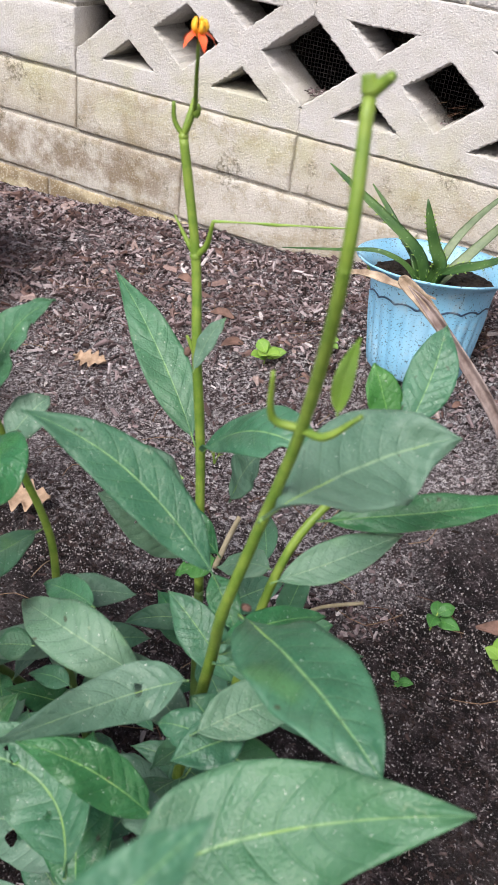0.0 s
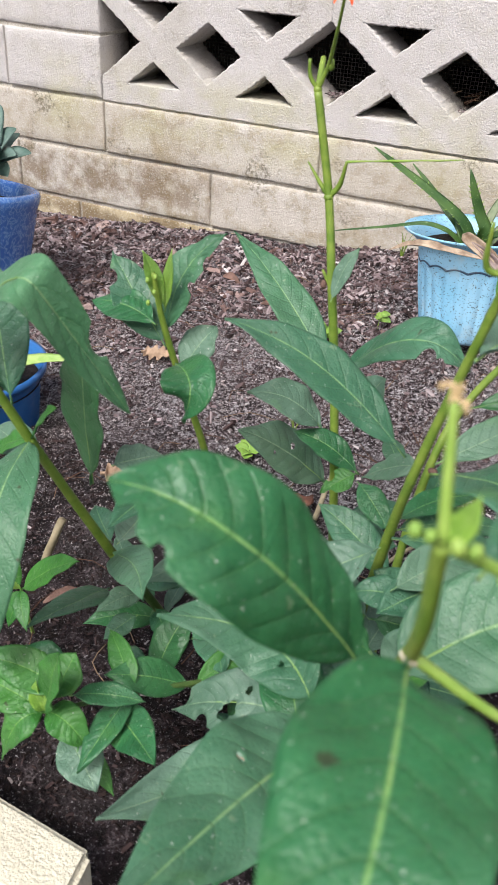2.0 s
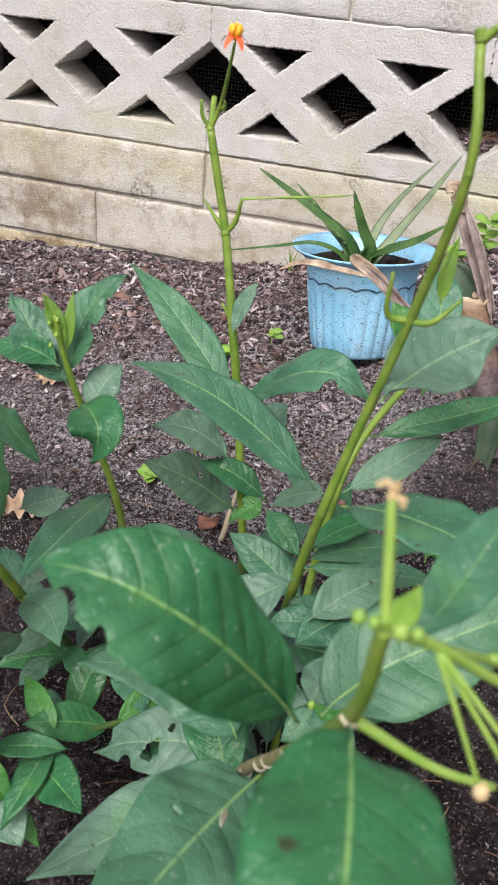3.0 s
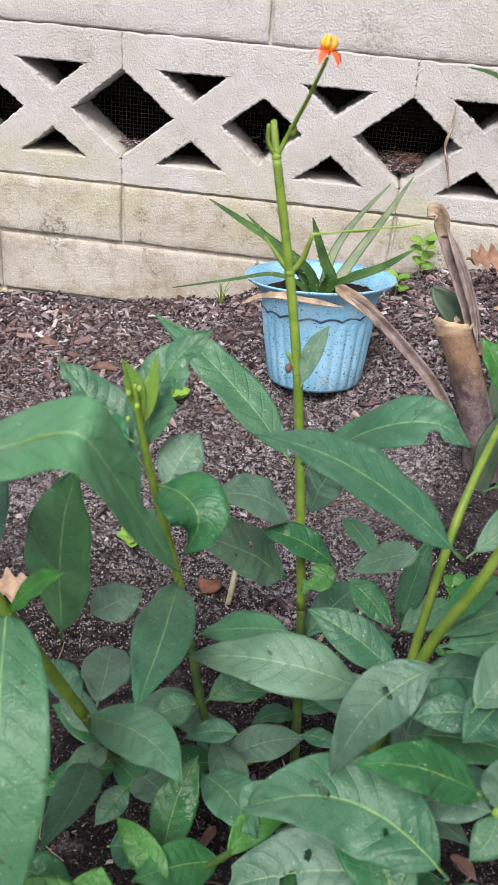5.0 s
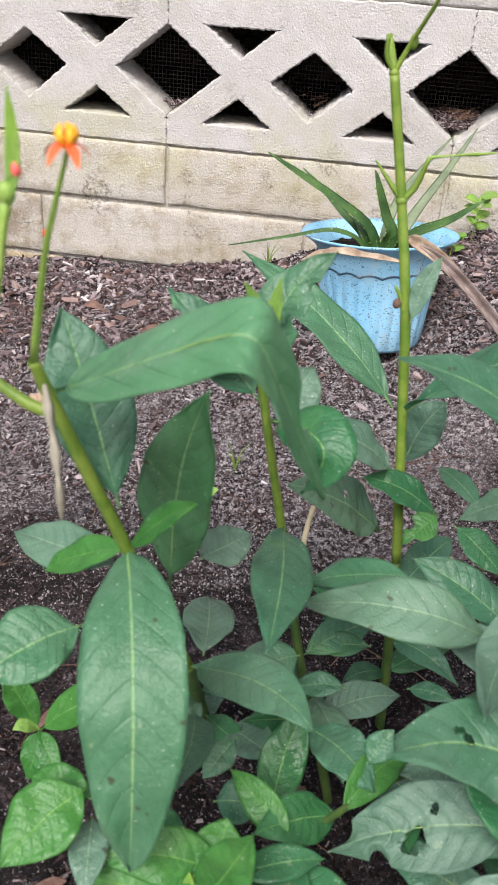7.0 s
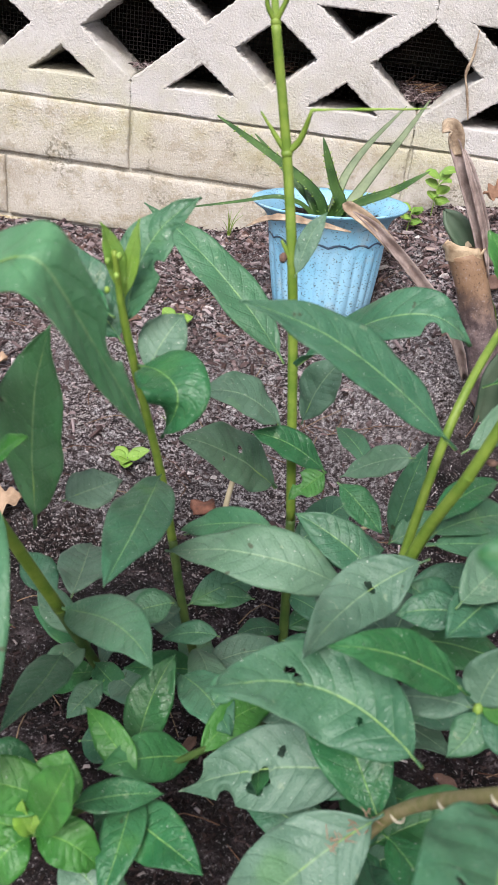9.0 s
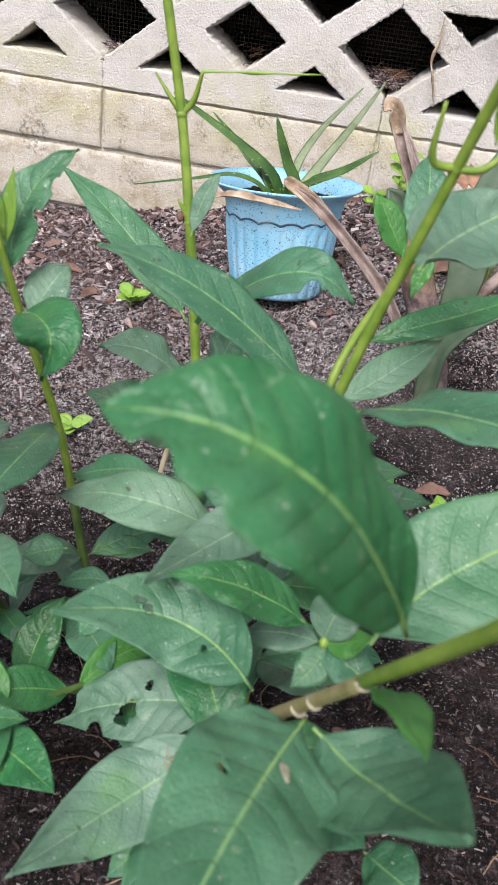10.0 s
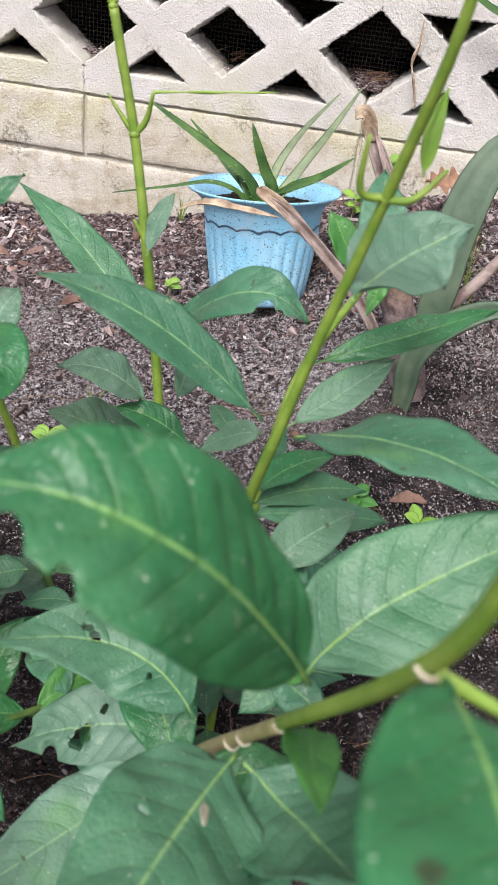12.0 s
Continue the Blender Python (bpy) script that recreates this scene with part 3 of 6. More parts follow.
B = 0.406
lay_course(-0.16, 0.005, -2 * B - 0.66, 2.1, B, 0.19, block_foot, 3, -0.002)
lay_course(0.005, 0.100, -2 * B - 0.60, 2.0, B, 0.0, block_low, 11)
lay_course(0.100, 0.190, -4 * B, 2.0, B, 0.0, block_low, 23)
lay_course(0.190, 0.292, -4 * B - 0.203, -B, B, 0.0, block_pale, 31)
lay_course(0.292, 0.394, -4 * B, -B, B, 0.0, block_pale, 43)
lay_course(0.394, 0.597, -4 * B - 0.203, 2.0, B, 0.0, block_pale, 57)
lay_course(0.597, 0.800, -4 * B, 2.0, B, 0.0, block_pale, 61)

core = bmesh.new()
for a, b, c, d in ((-1.8, 2.2, -0.2, 0.1925), (-1.8, -B - 0.004, 0.1925, 0.3925), (-1.8, 2.2, 0.3925, 0.80)):
    bmesh.ops.create_cube(core, size=1.0, matrix=Matrix.Translation(((a + b) / 2, FACE + 0.0465, (c + d) / 2)) @ Matrix.Diagonal((b - a, DEEP - 0.009, d - c, 1)))
part("mortar", core, mortar, wall, smooth=False)
upper = bmesh.new()
bmesh.ops.create_cube(upper, size=1.0, matrix=Matrix.Translation((0.2, FACE + 0.05, 1.55)) @ Matrix.Diagonal((4.0, 0.1, 1.5, 1)))
part("upper_wall", upper, block_pale, wall, smooth=False)


def pierced_mesh():
    """A block 16 by 8 inches: a full lozenge in the middle, half lozenges at both ends, triangles above and below the crossings."""
    w, h, g = B - 0.003, 0.2015, 0.0015
    mid = 0.097
    lo, hi = 0.041, 0.155
    bars = bpy.data.curves.new("pierced", "CURVE")
    bars.dimensions, bars.fill_mode = "2D", "BOTH"
    bars.extrude, bars.bevel_depth, bars.bevel_resolution = DEEP / 2 - 0.002, 0.002, 1

    def loop(pts):
        s = bars.splines.new("POLY")
        s.points.add(len(pts) - 1)
        for q, (x, y) in zip(s.points, pts):
            q.co = (x, y, 0, 1)
        s.use_cyclic_u = True

    def rough(pts, n=30, amount=0.0020):
        """The same outline with the small unevenness of cast concrete."""
        out = []
        for (ax, ay), (bx, by) in zip(pts, pts[1:] + pts[:1]):
            for i in range(n):
                f = i / n
                x, y = ax + (bx - ax) * f, ay + (by - ay) * f
                k = amount if i else 0.0
                q = Vector((x * 200, y * 200, 1))
                out.append((x + k * (noise.noise(q) + 0.7 * noise.noise(q * 2.6)), y + k * (noise.noise(q + Vector((0, 0, 4))) + 0.7 * noise.noise(q * 2.6 + Vector((0, 0, 9))))))
        return out

    e = 0.076
    loop(rough([(g, 0), (w, 0), (w, lo - 0.004), (w - e, mid), (w, hi + 0.002), (w, h), (g, h), (g, hi + 0.002), (g + e, mid), (g, lo - 0.004)]))
    c, q = w / 2, 0.061
    loop(rough([(c - q, mid - 0.003), (c, hi - 0.016), (c + q, mid - 0.003), (c, lo + 0.003)]))
    for x in (w * 0.25, w * 0.75):
        loop(rough([(x - 0.054, 0.0305), (x, 0.0715), (x + 0.054, 0.0305)]))
        loop(rough([(x - 0.054, 0.1605), (x, 0.118), (x + 0.054, 0.1605)]))
    tmp = bpy.data.objects.new("tmp", bars)
    scene.collection.objects.link(tmp)
    me = bpy.data.meshes.new_from_object(tmp)
    bpy.data.objects.remove(tmp)
    me.transform(Matrix.Rotation(radians(90), 4, "X"))
    me.materials.clear()
    me.materials.append(block_pale)
    me.name = "pierced_block"
    return me


pierced = pierced_mesh()
for k in range(-1, 4):
    ob = new("pierced_block", pierced)
    ob.parent = wall
    ob.location = (k * B, DEEP / 2 + (0.001 if k % 2 else -0.0005), 0.192)

# wire screen and the dark space behind the pierced course
wires = bmesh.new()
x = -0.5
while x < 1.9:
    tube_bm([(x, FACE + DEEP + 0.004, 0.18), (x, FACE + DEEP + 0.004, 0.41)], (0.0007, 0.0007), 4, 1, wires, False)
    x += 0.0058
z = 0.185
while z < 0.405:
    tube_bm([(-0.5, FACE + DEEP + 0.005, z), (1.9, FACE + DEEP + 0.005, z)], (0.0007, 0.0007), 4, 1, wires, False)
    z += 0.0058
part("wire_screen", wires, wire_mat, wall)
cave = bmesh.new()
for s, at in (((4.2, 0.02, 1.2), (0.2, 2.6, 0.3)), ((4.2, 1.0, 0.02), (0.2, 2.15, 0.72)), ((0.02, 1.0, 1.2), (-1.9, 2.15, 0.3)), ((0.02, 1.0, 1.2), (2.3, 2.15, 0.3)), ((4.2, 1.0, 0.02), (0.2, 2.15, 0.16))):
    bmesh.ops.create_cube(cave, size=1.0, matrix=Matrix.Translation(at) @ Matrix.Diagonal((*s, 1)))
tagged(part("crawl_space_wall", cave, dark_wall, smooth=False), "dark crawl space behind the pierced blocks", "wall", kind="structure")


# ---- kerb ----
def slab_thing(name, corners, z0, z1, material, label, category):
    bm = bmesh.new()
    low = [bm.verts.new((x, y, z0)) for x, y in corners]
    top = [bm.verts.new((x, y, z1)) for x, y in corners]
    n = len(corners)
    bm.faces.new(low[::-1])
    bm.faces.new(top)
    for i in range(n):
        bm.faces.new((low[i], low[(i + 1) % n], top[(i + 1) % n], top[i]))
    bmesh.ops.bevel(bm, geom=bm.edges[:], offset=0.004, segments=3, affect="EDGES")
    ob = part(name, bm, material, smooth=False)
    return tagged(ob, label, category, kind="structure")


slab_thing("kerb", [(-0.4, 0.575), (-0.4, 0.515), (0.303, 0.492), (0.297, 0.535)], -0.08, 0.03, kerb_mat, "yellowish rough concrete edging block", "kerb")
slab_thing("pavement", [(-0.5, 0.505), (-0.5, 0.0), (0.29, 0.0), (0.288, 0.486)], -0.08, 0.026, slab_mat, "grey concrete paving slab beside the bed", "pavement")


# ---- mulch, sand and straw, too many to count ----
def scatter_chips():
    rnd = random.Random(4)
    verts, faces = [], []
    bank_lists, dark_lists, nugget_lists = (verts, faces), ([], []), ([], [])

    def chip(x, y, z, l, w, h, yaw, pitch, roll, lists=bank_lists):
        verts, faces = lists
        m = Euler((roll, pitch, yaw)).to_matrix()
        k = len(verts)
        t = rnd.uniform(0.2, 0.8)
        for sx, sy, sz in ((-1, -1, 0), (1, -t, 0), (1, t, 0), (-1, 1, 0), (-0.8, -0.7, 1), (0.7, -0.5 * t, 1), (0.8, 0.6 * t, 1), (-0.9, 0.6, 1)):
            p = m @ Vector((sx * l / 2, sy * w / 2, sz * h))
            verts.append((x + p.x, y + p.y, z + p.z))
        for f in ((0, 1, 5, 4), (1, 2, 6, 5), (2, 3, 7, 6), (3, 0, 4, 7), (4, 5, 6, 7)):
            faces.append(tuple(k + i for i in f))

    for n in range(120000):
        x, y = rnd.uniform(-0.6, 0.95), rnd.uniform(0.5, 1.595)
        if y < 0.56 and x < 0.32:
            continue
        bank = smoothstep(1.10, 1.36, y + 0.10 * noise.noise(Vector((x * 5, y * 5, 31.0))))
        if rnd.random() > (0.15 if y > 0.95 else 0.95) + 0.58 * bank:
            continue
        heap = noise.noise(Vector((x * 8, y * 8, 9.0)))
        if heap < rnd.uniform(-0.6, -0.1):
            continue
        big = rnd.random() < 0.05 + 0.09 * bank
        l = rnd.uniform(0.007, 0.017) if big else rnd.uniform(0.0018, 0.0075)
        if big and x < 0.16 and y > 1.12:
            l *= 1.25
        w = l * (rnd.uniform(0.12, 0.42) if big else rnd.uniform(0.2, 0.6))
        # the plants' side of the bed gets darker, smaller chips
        dark_zone = y - 0.2 * smoothstep(0.40, 0.52, x) + 0.16 * heap < 0.98
        if dark_zone:
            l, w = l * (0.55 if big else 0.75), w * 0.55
        chip(x, y, ground_z(x, y) + rnd.uniform(-0.001, 0.0035), l, w, min(w, 0.004) * rnd.uniform(0.4, 1.1), rnd.uniform(0, 6.28), rnd.gauss(0, 0.42), rnd.gauss(0, 0.6), dark_lists if dark_zone else bank_lists)
    for n in range(900):
        x, y = rnd.uniform(-0.6, 0.95), 1.57 - 0.36 * rnd.random() ** 1.5
        if noise.noise(Vector((x * 6, y * 6, 21.0))) < 0.02:
            continue
        l = rnd.uniform(0.006, 0.017) * (1.55 if x < 0.16 and rnd.random() < 0.6 else 1.0)
        chip(x, y, ground_z(x, y) + 0.001, l, l * rnd.uniform(0.25, 0.6), l * rnd.uniform(0.12, 0.3), rnd.uniform(0, 6.28), rnd.gauss(0, 0.35), rnd.gauss(0, 0.4), nugget_lists)
    for cx, count in ((0.406, 900), (0.61, 700), (0.203, 150), (0.0, 200)):
        for n in range(count):
            x, y = cx + rnd.gauss(0, 0.026), FACE + rnd.uniform(0.035, 0.086)
            z = 0.240 + (0.30 * (y - FACE - 0.02) if count > 300 else 0.0) + rnd.uniform(-0.003, 0.003)
            if abs(x - cx) > (z - 0.2335) / 0.80 + 0.004:
                continue
            l = rnd.uniform(0.003, 0.012)
            chip(x, y, z, l, l * rnd.uniform(0.12, 0.3), 0.001, rnd.uniform(0, 6.28), rnd.gauss(0, 0.35), rnd.gauss(0, 0.35))
    tagged(from_lists("mulch", verts, faces, chip_mat, smooth=False), "shredded reddish-brown bark mulch", "mulch", kind="stuff")
    tagged(from_lists("dark_mulch", *dark_lists, dark_mulch_mat, smooth=False), "fine dark mulch between the milkweed stems", "mulch", kind="stuff")

    tagged(from_lists("bark_nuggets", *nugget_lists, nugget_mat, smooth=False), "coarse reddish-brown bark pieces in the mulch", "mulch", kind="stuff")

    verts.clear()
    faces.clear()
    for n in range(150000):
        x, y = rnd.uniform(-0.3, 0.8), rnd.uniform(0.5, 1.45)
        open_part = smoothstep(0.74, 0.90, y) * (1 - 0.7 * smoothstep(1.2, 1.4, y))
        if y < 0.56 and x < 0.32 or noise.noise(Vector((x * 9, y * 9, 2.0))) < rnd.uniform(-0.5, 0.5) + 0.72 * (1 - open_part) - 0.2 * open_part:
            continue
        z, r = ground_z(x, y) + 0.0004, rnd.uniform(0.0003, 0.0008) * (1 + 0.8 * open_part)
        k = len(verts)
        a = rnd.uniform(0, 6.28)
        for i in range(3):
            verts.append((x + r * math.cos(a + i * 2.1), y + r * math.sin(a + i * 2.1), z - 0.0005))
        verts.append((x + rnd.uniform(-r, r) * 0.4, y, z + r * 1.1))
        faces.extend(((k, k + 1, k + 3), (k + 1, k + 2, k + 3), (k + 2, k, k + 3)))
    tagged(from_lists("sand_grit", verts, faces, grit_mat, smooth=False), "pale sand grains on dark soil", "sand", kind="stuff")

    bm = bmesh.new()
    for n in range(260):
        x, y = rnd.uniform(-0.3, 0.8), rnd.uniform(0.56, 1.5)
        l, a = rnd.uniform(0.015, 0.06), rnd.uniform(0, 6.28)
        dx, dy = l * math.cos(a), l * math.sin(a)
        b = rnd.uniform(-0.3, 0.3)
        pts = [(x, y, ground_z(x, y) + 0.003), (x + dx / 2 - dy * b, y + dy / 2 + dx * b, ground_z(x + dx / 2, y + dy / 2) + rnd.uniform(0.003, 0.008)), (x + dx, y + dy, ground_z(x + dx, y + dy) + 0.002)]
        tube_bm(pts, (0.0005, 0.0004), 4, 4, bm, False)
    for k, cx in ((0, 0.406), (1, 0.203), (2, 0.61)):
        for n in range(34 if k != 1 else 8):
            x, y = cx + rnd.gauss(0, 0.010), FACE + rnd.uniform(0.03, 0.085)
            z, a, l = 0.252 + abs(x - cx) * 0.4 + rnd.uniform(0, 0.006), rnd.uniform(-0.6, 0.6), rnd.uniform(0.01, 0.028)
            tube_bm([(x, y, z), (x + l * math.cos(a), y + l * math.sin(a) * 0.3, z + rnd.uniform(0.0, 0.012))], (0.0004, 0.0003), 4, 2, bm, False)
    tagged(part("pine_straw", bm, straw_mat), "dry brown pine needles and fine straw", "straw", kind="stuff")


scatter_chips()


# ---- light-blue plastic pot with an aloe ----
def blue_pot():
    at = Vector((0.323, 1.300, 0.054))
    pot = empty("plant_pot", at)
    pot.rotation_euler = (radians(-5.5), radians(-3.5), 0)
    tagged(pot, "light blue ribbed plastic pot splashed with soil", "pot")
    h = 0.126
    prof = [(0.0535, 0.0), (0.0550, 0.004), (0.0585, 0.03), (0.0625, 0.06), (0.0652, 0.082), (0.0660, 0.088), (0.0668, 0.094), (0.0690, 0.105), (0.0720, 0.112), (0.0790, 0.1185), (0.0865, h - 0.003), (0.0885, h - 0.001), (0.0878, h + 0.0006), (0.0800, h - 0.004), (0.0725, h - 0.012), (0.0685, h - 0.022), (0.066, 0.08)]

    def flute(a, k):
        if 1 <= k <= 4:
            return 1 + 0.035 * abs(math.sin(a * 13)) * (1.0 if k < 4 else 0.7)
        return 1.0

    bm = lathe_bm([(0.001, 0.0)] + prof[:1] + prof[1:], 260, flute=lambda a, k: flute(a, k - 1))
    body = part("body", bm, pot_blue)
    body.parent = pot
    line = bmesh.new()
    pts = []
    for j in range(136):
        a = 2 * math.pi * j / 136
        z = 0.0880 + 0.0034 * abs(math.sin(a * 8.5))
        r = 0.0669
        pts.append((r * math.cos(a), r * math.sin(a), z))
    tube_bm(pts + pts[:1], (0.0012, 0.0012), 5, 272, line, False)
    band = part("scalloped_band", line, pot_blue_in)
    band.parent = pot
    bm = bmesh.new()
    bmesh.ops.create_circle(bm, cap_ends=True, radius=0.0685, segments=40, matrix=Matrix.Translation((0, 0, 0.106)))
    bmesh.ops.subdivide_edges(bm, edges=bm.edges[:], cuts=2)
    dirt = part("potting_soil", bm, soil_pot)
    dirt.parent = pot
    rnd = random.Random(8)
    clods = bmesh.new()
    for n in range(150):
        a, r = rnd.uniform(0, 6.28), 0.066 * rnd.random() ** 0.5
        s = rnd.uniform(0.0015, 0.005)
        ball_bm(clods, (r * math.cos(a), r * math.sin(a), 0.106), (s * rnd.uniform(0.6, 1.4), s, s * 0.7), 5)
    cl = part("potting_soil_crumb", clods, soil_pot)
    cl.parent = pot


blue_pot()


def fleshy_leaf(plant, pts, width, thick, material, teeth=0, name="leaf"):
    """A channelled succulent leaf that tapers to a point, with teeth along both margins."""
    n = 18
    path = spline(pts, n)
    bm = bmesh.new()
    rows = []
    edge = []
    for i, c in enumerate(path):
        u = i / n
        t = (path[min(i + 1, n)] - path[max(i - 1, 0)]).normalized()
        side = t.cross(Vector((0.1, -0.55, 0.83)))
        if side.length < 0.15:
            side = t.cross(Vector((1, 0, 0)))
        side.normalize()
        up = side.cross(t)
        w = width / 2 * (1 - u**2.2) ** 0.8 + 0.0006
        th = thick * (1 - 0.8 * u)
        row = [c + side * (w * a) + up * (th * b) for a, b in ((-1, 0.25), (-0.55, 0.02), (0, -0.08), (0.55, 0.02), (1, 0.25), (0.65, -0.55), (0, -0.9), (-0.65, -0.55))]
        rows.append([bm.verts.new(p) for p in row])
        edge.append((row[0], row[4], side, t))
    for a, b in zip(rows, rows[1:]):
        for j in range(8):
            bm.faces.new((a[j], a[(j + 1) % 8], b[(j + 1) % 8], b[j]))
    bm.faces.new(rows[0][::-1])
    bm.faces.new(rows[-1])
    ob = part(name, bm, material, plant)
    for k in range(teeth):
        l, r, side, t = edge[1 + int(k * (n - 2) / teeth)]
        for p, s in ((l, -1), (r, 1)):
            part("tooth", tube_bm([p - t * 0.0012, p + side * s * 0.0022 + t * 0.0012], (0.0009, 0.0001), 4, 1), stalk_lime, ob)
    return ob


def aloe(name, label, centre, leaves, width, thick, teeth=0):
    plant = empty(name, centre)
    tagged(plant, label, "aloe")
    for pts, k, material in leaves:
        fleshy_leaf(plant, [Vector(centre), *[Vector(p) for p in pts]], width * k, thick * k, material, teeth if k >= 1.2 else 0)
    return plant


aloe("aloe_plant", "small aloe with spotted toothed leaves in the blue pot", (0.318, 1.288, 0.150), [
    ([(0.302, 1.285, 0.191), (0.260, 1.28, 0.221), (0.217, 1.28, 0.244), (0.185, 1.28, 0.261)], 1.2, aloe_mat),
    ([(0.294, 1.30, 0.180), (0.271, 1.31, 0.197), (0.246, 1.32, 0.218), (0.221, 1.325, 0.238)], 0.9, aloe_mat),
    ([(0.295, 1.28, 0.175), (0.280, 1.27, 0.186), (0.257, 1.265, 0.189), (0.218, 1.265, 0.178), (0.150, 1.265, 0.160)], 0.62, aloe_mat),
    ([(0.300, 1.29, 0.178), (0.290, 1.30, 0.190), (0.281, 1.31, 0.200)], 1.1, aloe_mat),
    ([(0.322, 1.31, 0.185), (0.330, 1.33, 0.211), (0.350, 1.345, 0.243), (0.382, 1.36, 0.282)], 0.95, aloe_dull),
    ([(0.341, 1.31, 0.186), (0.358, 1.33, 0.212), (0.382, 1.345, 0.250), (0.406, 1.36, 0.292)], 1.12, aloe_dull),
    ([(0.334, 1.268, 0.184), (0.350, 1.252, 0.200), (0.382, 1.243, 0.219), (0.413, 1.24, 0.2438)], 1.55, aloe_mat),
    ([(0.327, 1.28, 0.186), (0.318, 1.275, 0.208), (0.309, 1.27, 0.232), (0.3003, 1.27, 0.2558)], 1.5, aloe_mat),
], 0.0105, 0.0040, 12)


# ---- tall cobalt pot with a succulent, and the low deep-blue pot ----
def tall_pot():
    at = Vector((-0.390, 1.160, -0.052))
    pot = empty("glazed_pot", at)
    pot.rotation_euler = (radians(-11), 0, 0)
    tagged(pot, "tall cobalt-blue glazed ceramic pot fading to pale blue", "pot")
    h = 0.200
    body = part("body", lathe_bm([(0.001, 0.0), (0.096, 0.0), (0.100, 0.004), (0.105, 0.05), (0.111, 0.10), (0.1165, 0.15), (0.1195, h - 0.020), (0.1215, h - 0.015), (0.1230, h - 0.006), (0.1205, h), (0.113, h + 0.001), (0.108, h - 0.004), (0.106, h - 0.03)], 72), glaze)
    body.parent = pot
    bm = bmesh.new()
    bmesh.ops.create_circle(bm, cap_ends=True, radius=0.109, segments=40, matrix=Matrix.Translation((0, 0, h - 0.022)))
    dirt = part("potting_soil", bm, soil_pot)
    dirt.parent = pot


tall_pot()


def succulent():
    c = Vector((-0.362, 1.188, 0.150))
    plant = empty("succulent", c)
    tagged(plant, "grey-green succulent with red buds in a cobalt pot", "succulent")
    rnd = random.Random(12)
    for head, (dx, dy, dz) in enumerate(((0.0, 0.0, 0.02), (0.045, -0.02, 0.0), (-0.06, 0.02, 0.03), (0.02, 0.05, 0.02), (-0.03, -0.06, 0.01))):
        o = c + Vector((dx, dy, dz))
        part("stem", tube_bm([o - Vector((0, 0, 0.035)), o + Vector((0, 0, 0.018))], (0.004, 0.003), 8, 8), stem_woody, plant)
        for k in range(13):
            a, e = k * 2.4 + head, rnd.uniform(-0.1, 0.85)
            l = rnd.uniform(0.035, 0.06)
            d = Vector((math.cos(a) * math.cos(e), math.sin(a) * math.cos(e), math.sin(e)))
            s = o + Vector((0, 0, 0.03 * e))
            fleshy_leaf(plant, [s, s + d * l * 0.6 + Vector((0, 0, 0.004)), s + d * l], 0.026, 0.004, succulent_mat)
    for top in ((0.012, -0.05, 0.115), (-0.03, -0.06, 0.075)):
        e = c + Vector(top)
        part("flower_stalk", tube_bm([c + Vector((-0.02, -0.03, 0.0)), c + Vector((top[0] - 0.012, top[1], top[2] * 0.55)), e], (0.0018, 0.0013), 6, 10), stem_green, plant)
        part("bud", ball_bm(bmesh.new(), e, (0.006, 0.006, 0.009), 8), petal_red, plant)


succulent()


def low_pot():
    at = Vector((-0.154, 0.950, -0.068))
    pot = empty("plant_pot", at)
    tagged(pot, "deep blue plastic pot with horizontal ridges", "pot")
    h = 0.108
    prof = [(0.001, 0.0), (0.062, 0.0), (0.065, 0.004)]
    for k in range(8):
        prof += [(0.067 + 0.0012 * k, 0.012 + k * 0.010), (0.0658 + 0.0012 * k, 0.017 + k * 0.010)]
    prof += [(0.077, h - 0.012), (0.084, h - 0.008), (0.085, h), (0.080, h), (0.076, h - 0.02)]
    body = part("body", lathe_bm(prof, 64), pot_deep)
    body.parent = pot
    bm = bmesh.new()
    bmesh.ops.create_circle(bm, cap_ends=True, radius=0.0768, segments=36, matrix=Matrix.Translation((0, 0, h - 0.022)))
    dirt = part("potting_soil", bm, soil_pot)
    dirt.parent = pot


low_pot()
aloe_pale = plain("aloe_pale", (0.16, 0.30, 0.055), (0.36, 0.45, 0.15), 0.4, 45.0)
aloe("aloe_plant", "pale green aloe in the deep blue pot", (-0.148, 0.95, -0.003), [
    ([(-0.142, 0.945, 0.047), (-0.128, 0.94, 0.112)], 0.7, aloe_pale),
    ([(-0.130, 0.95, 0.042), (-0.105, 0.945, 0.092)], 1.1, aloe_pale),
    ([(-0.180, 0.92, 0.037), (-0.225, 0.90, 0.067)], 1.1, aloe_pale),
    ([(-0.150, 0.90, 0.037), (-0.145, 0.865, 0.022)], 1.1, aloe_pale),
    ([(-0.110, 0.955, 0.042), (-0.065, 0.965, 0.062), (-0.010, 0.985, 0.066)], 0.7, aloe_pale),
    ([(-0.170, 0.98, 0.052), (-0.185, 1.0, 0.112)], 0.9, aloe_pale),
    ([(-0.110, 0.92, 0.027), (-0.080, 0.90, 0.037)], 0.9, aloe_pale),
], 0.024, 0.006)


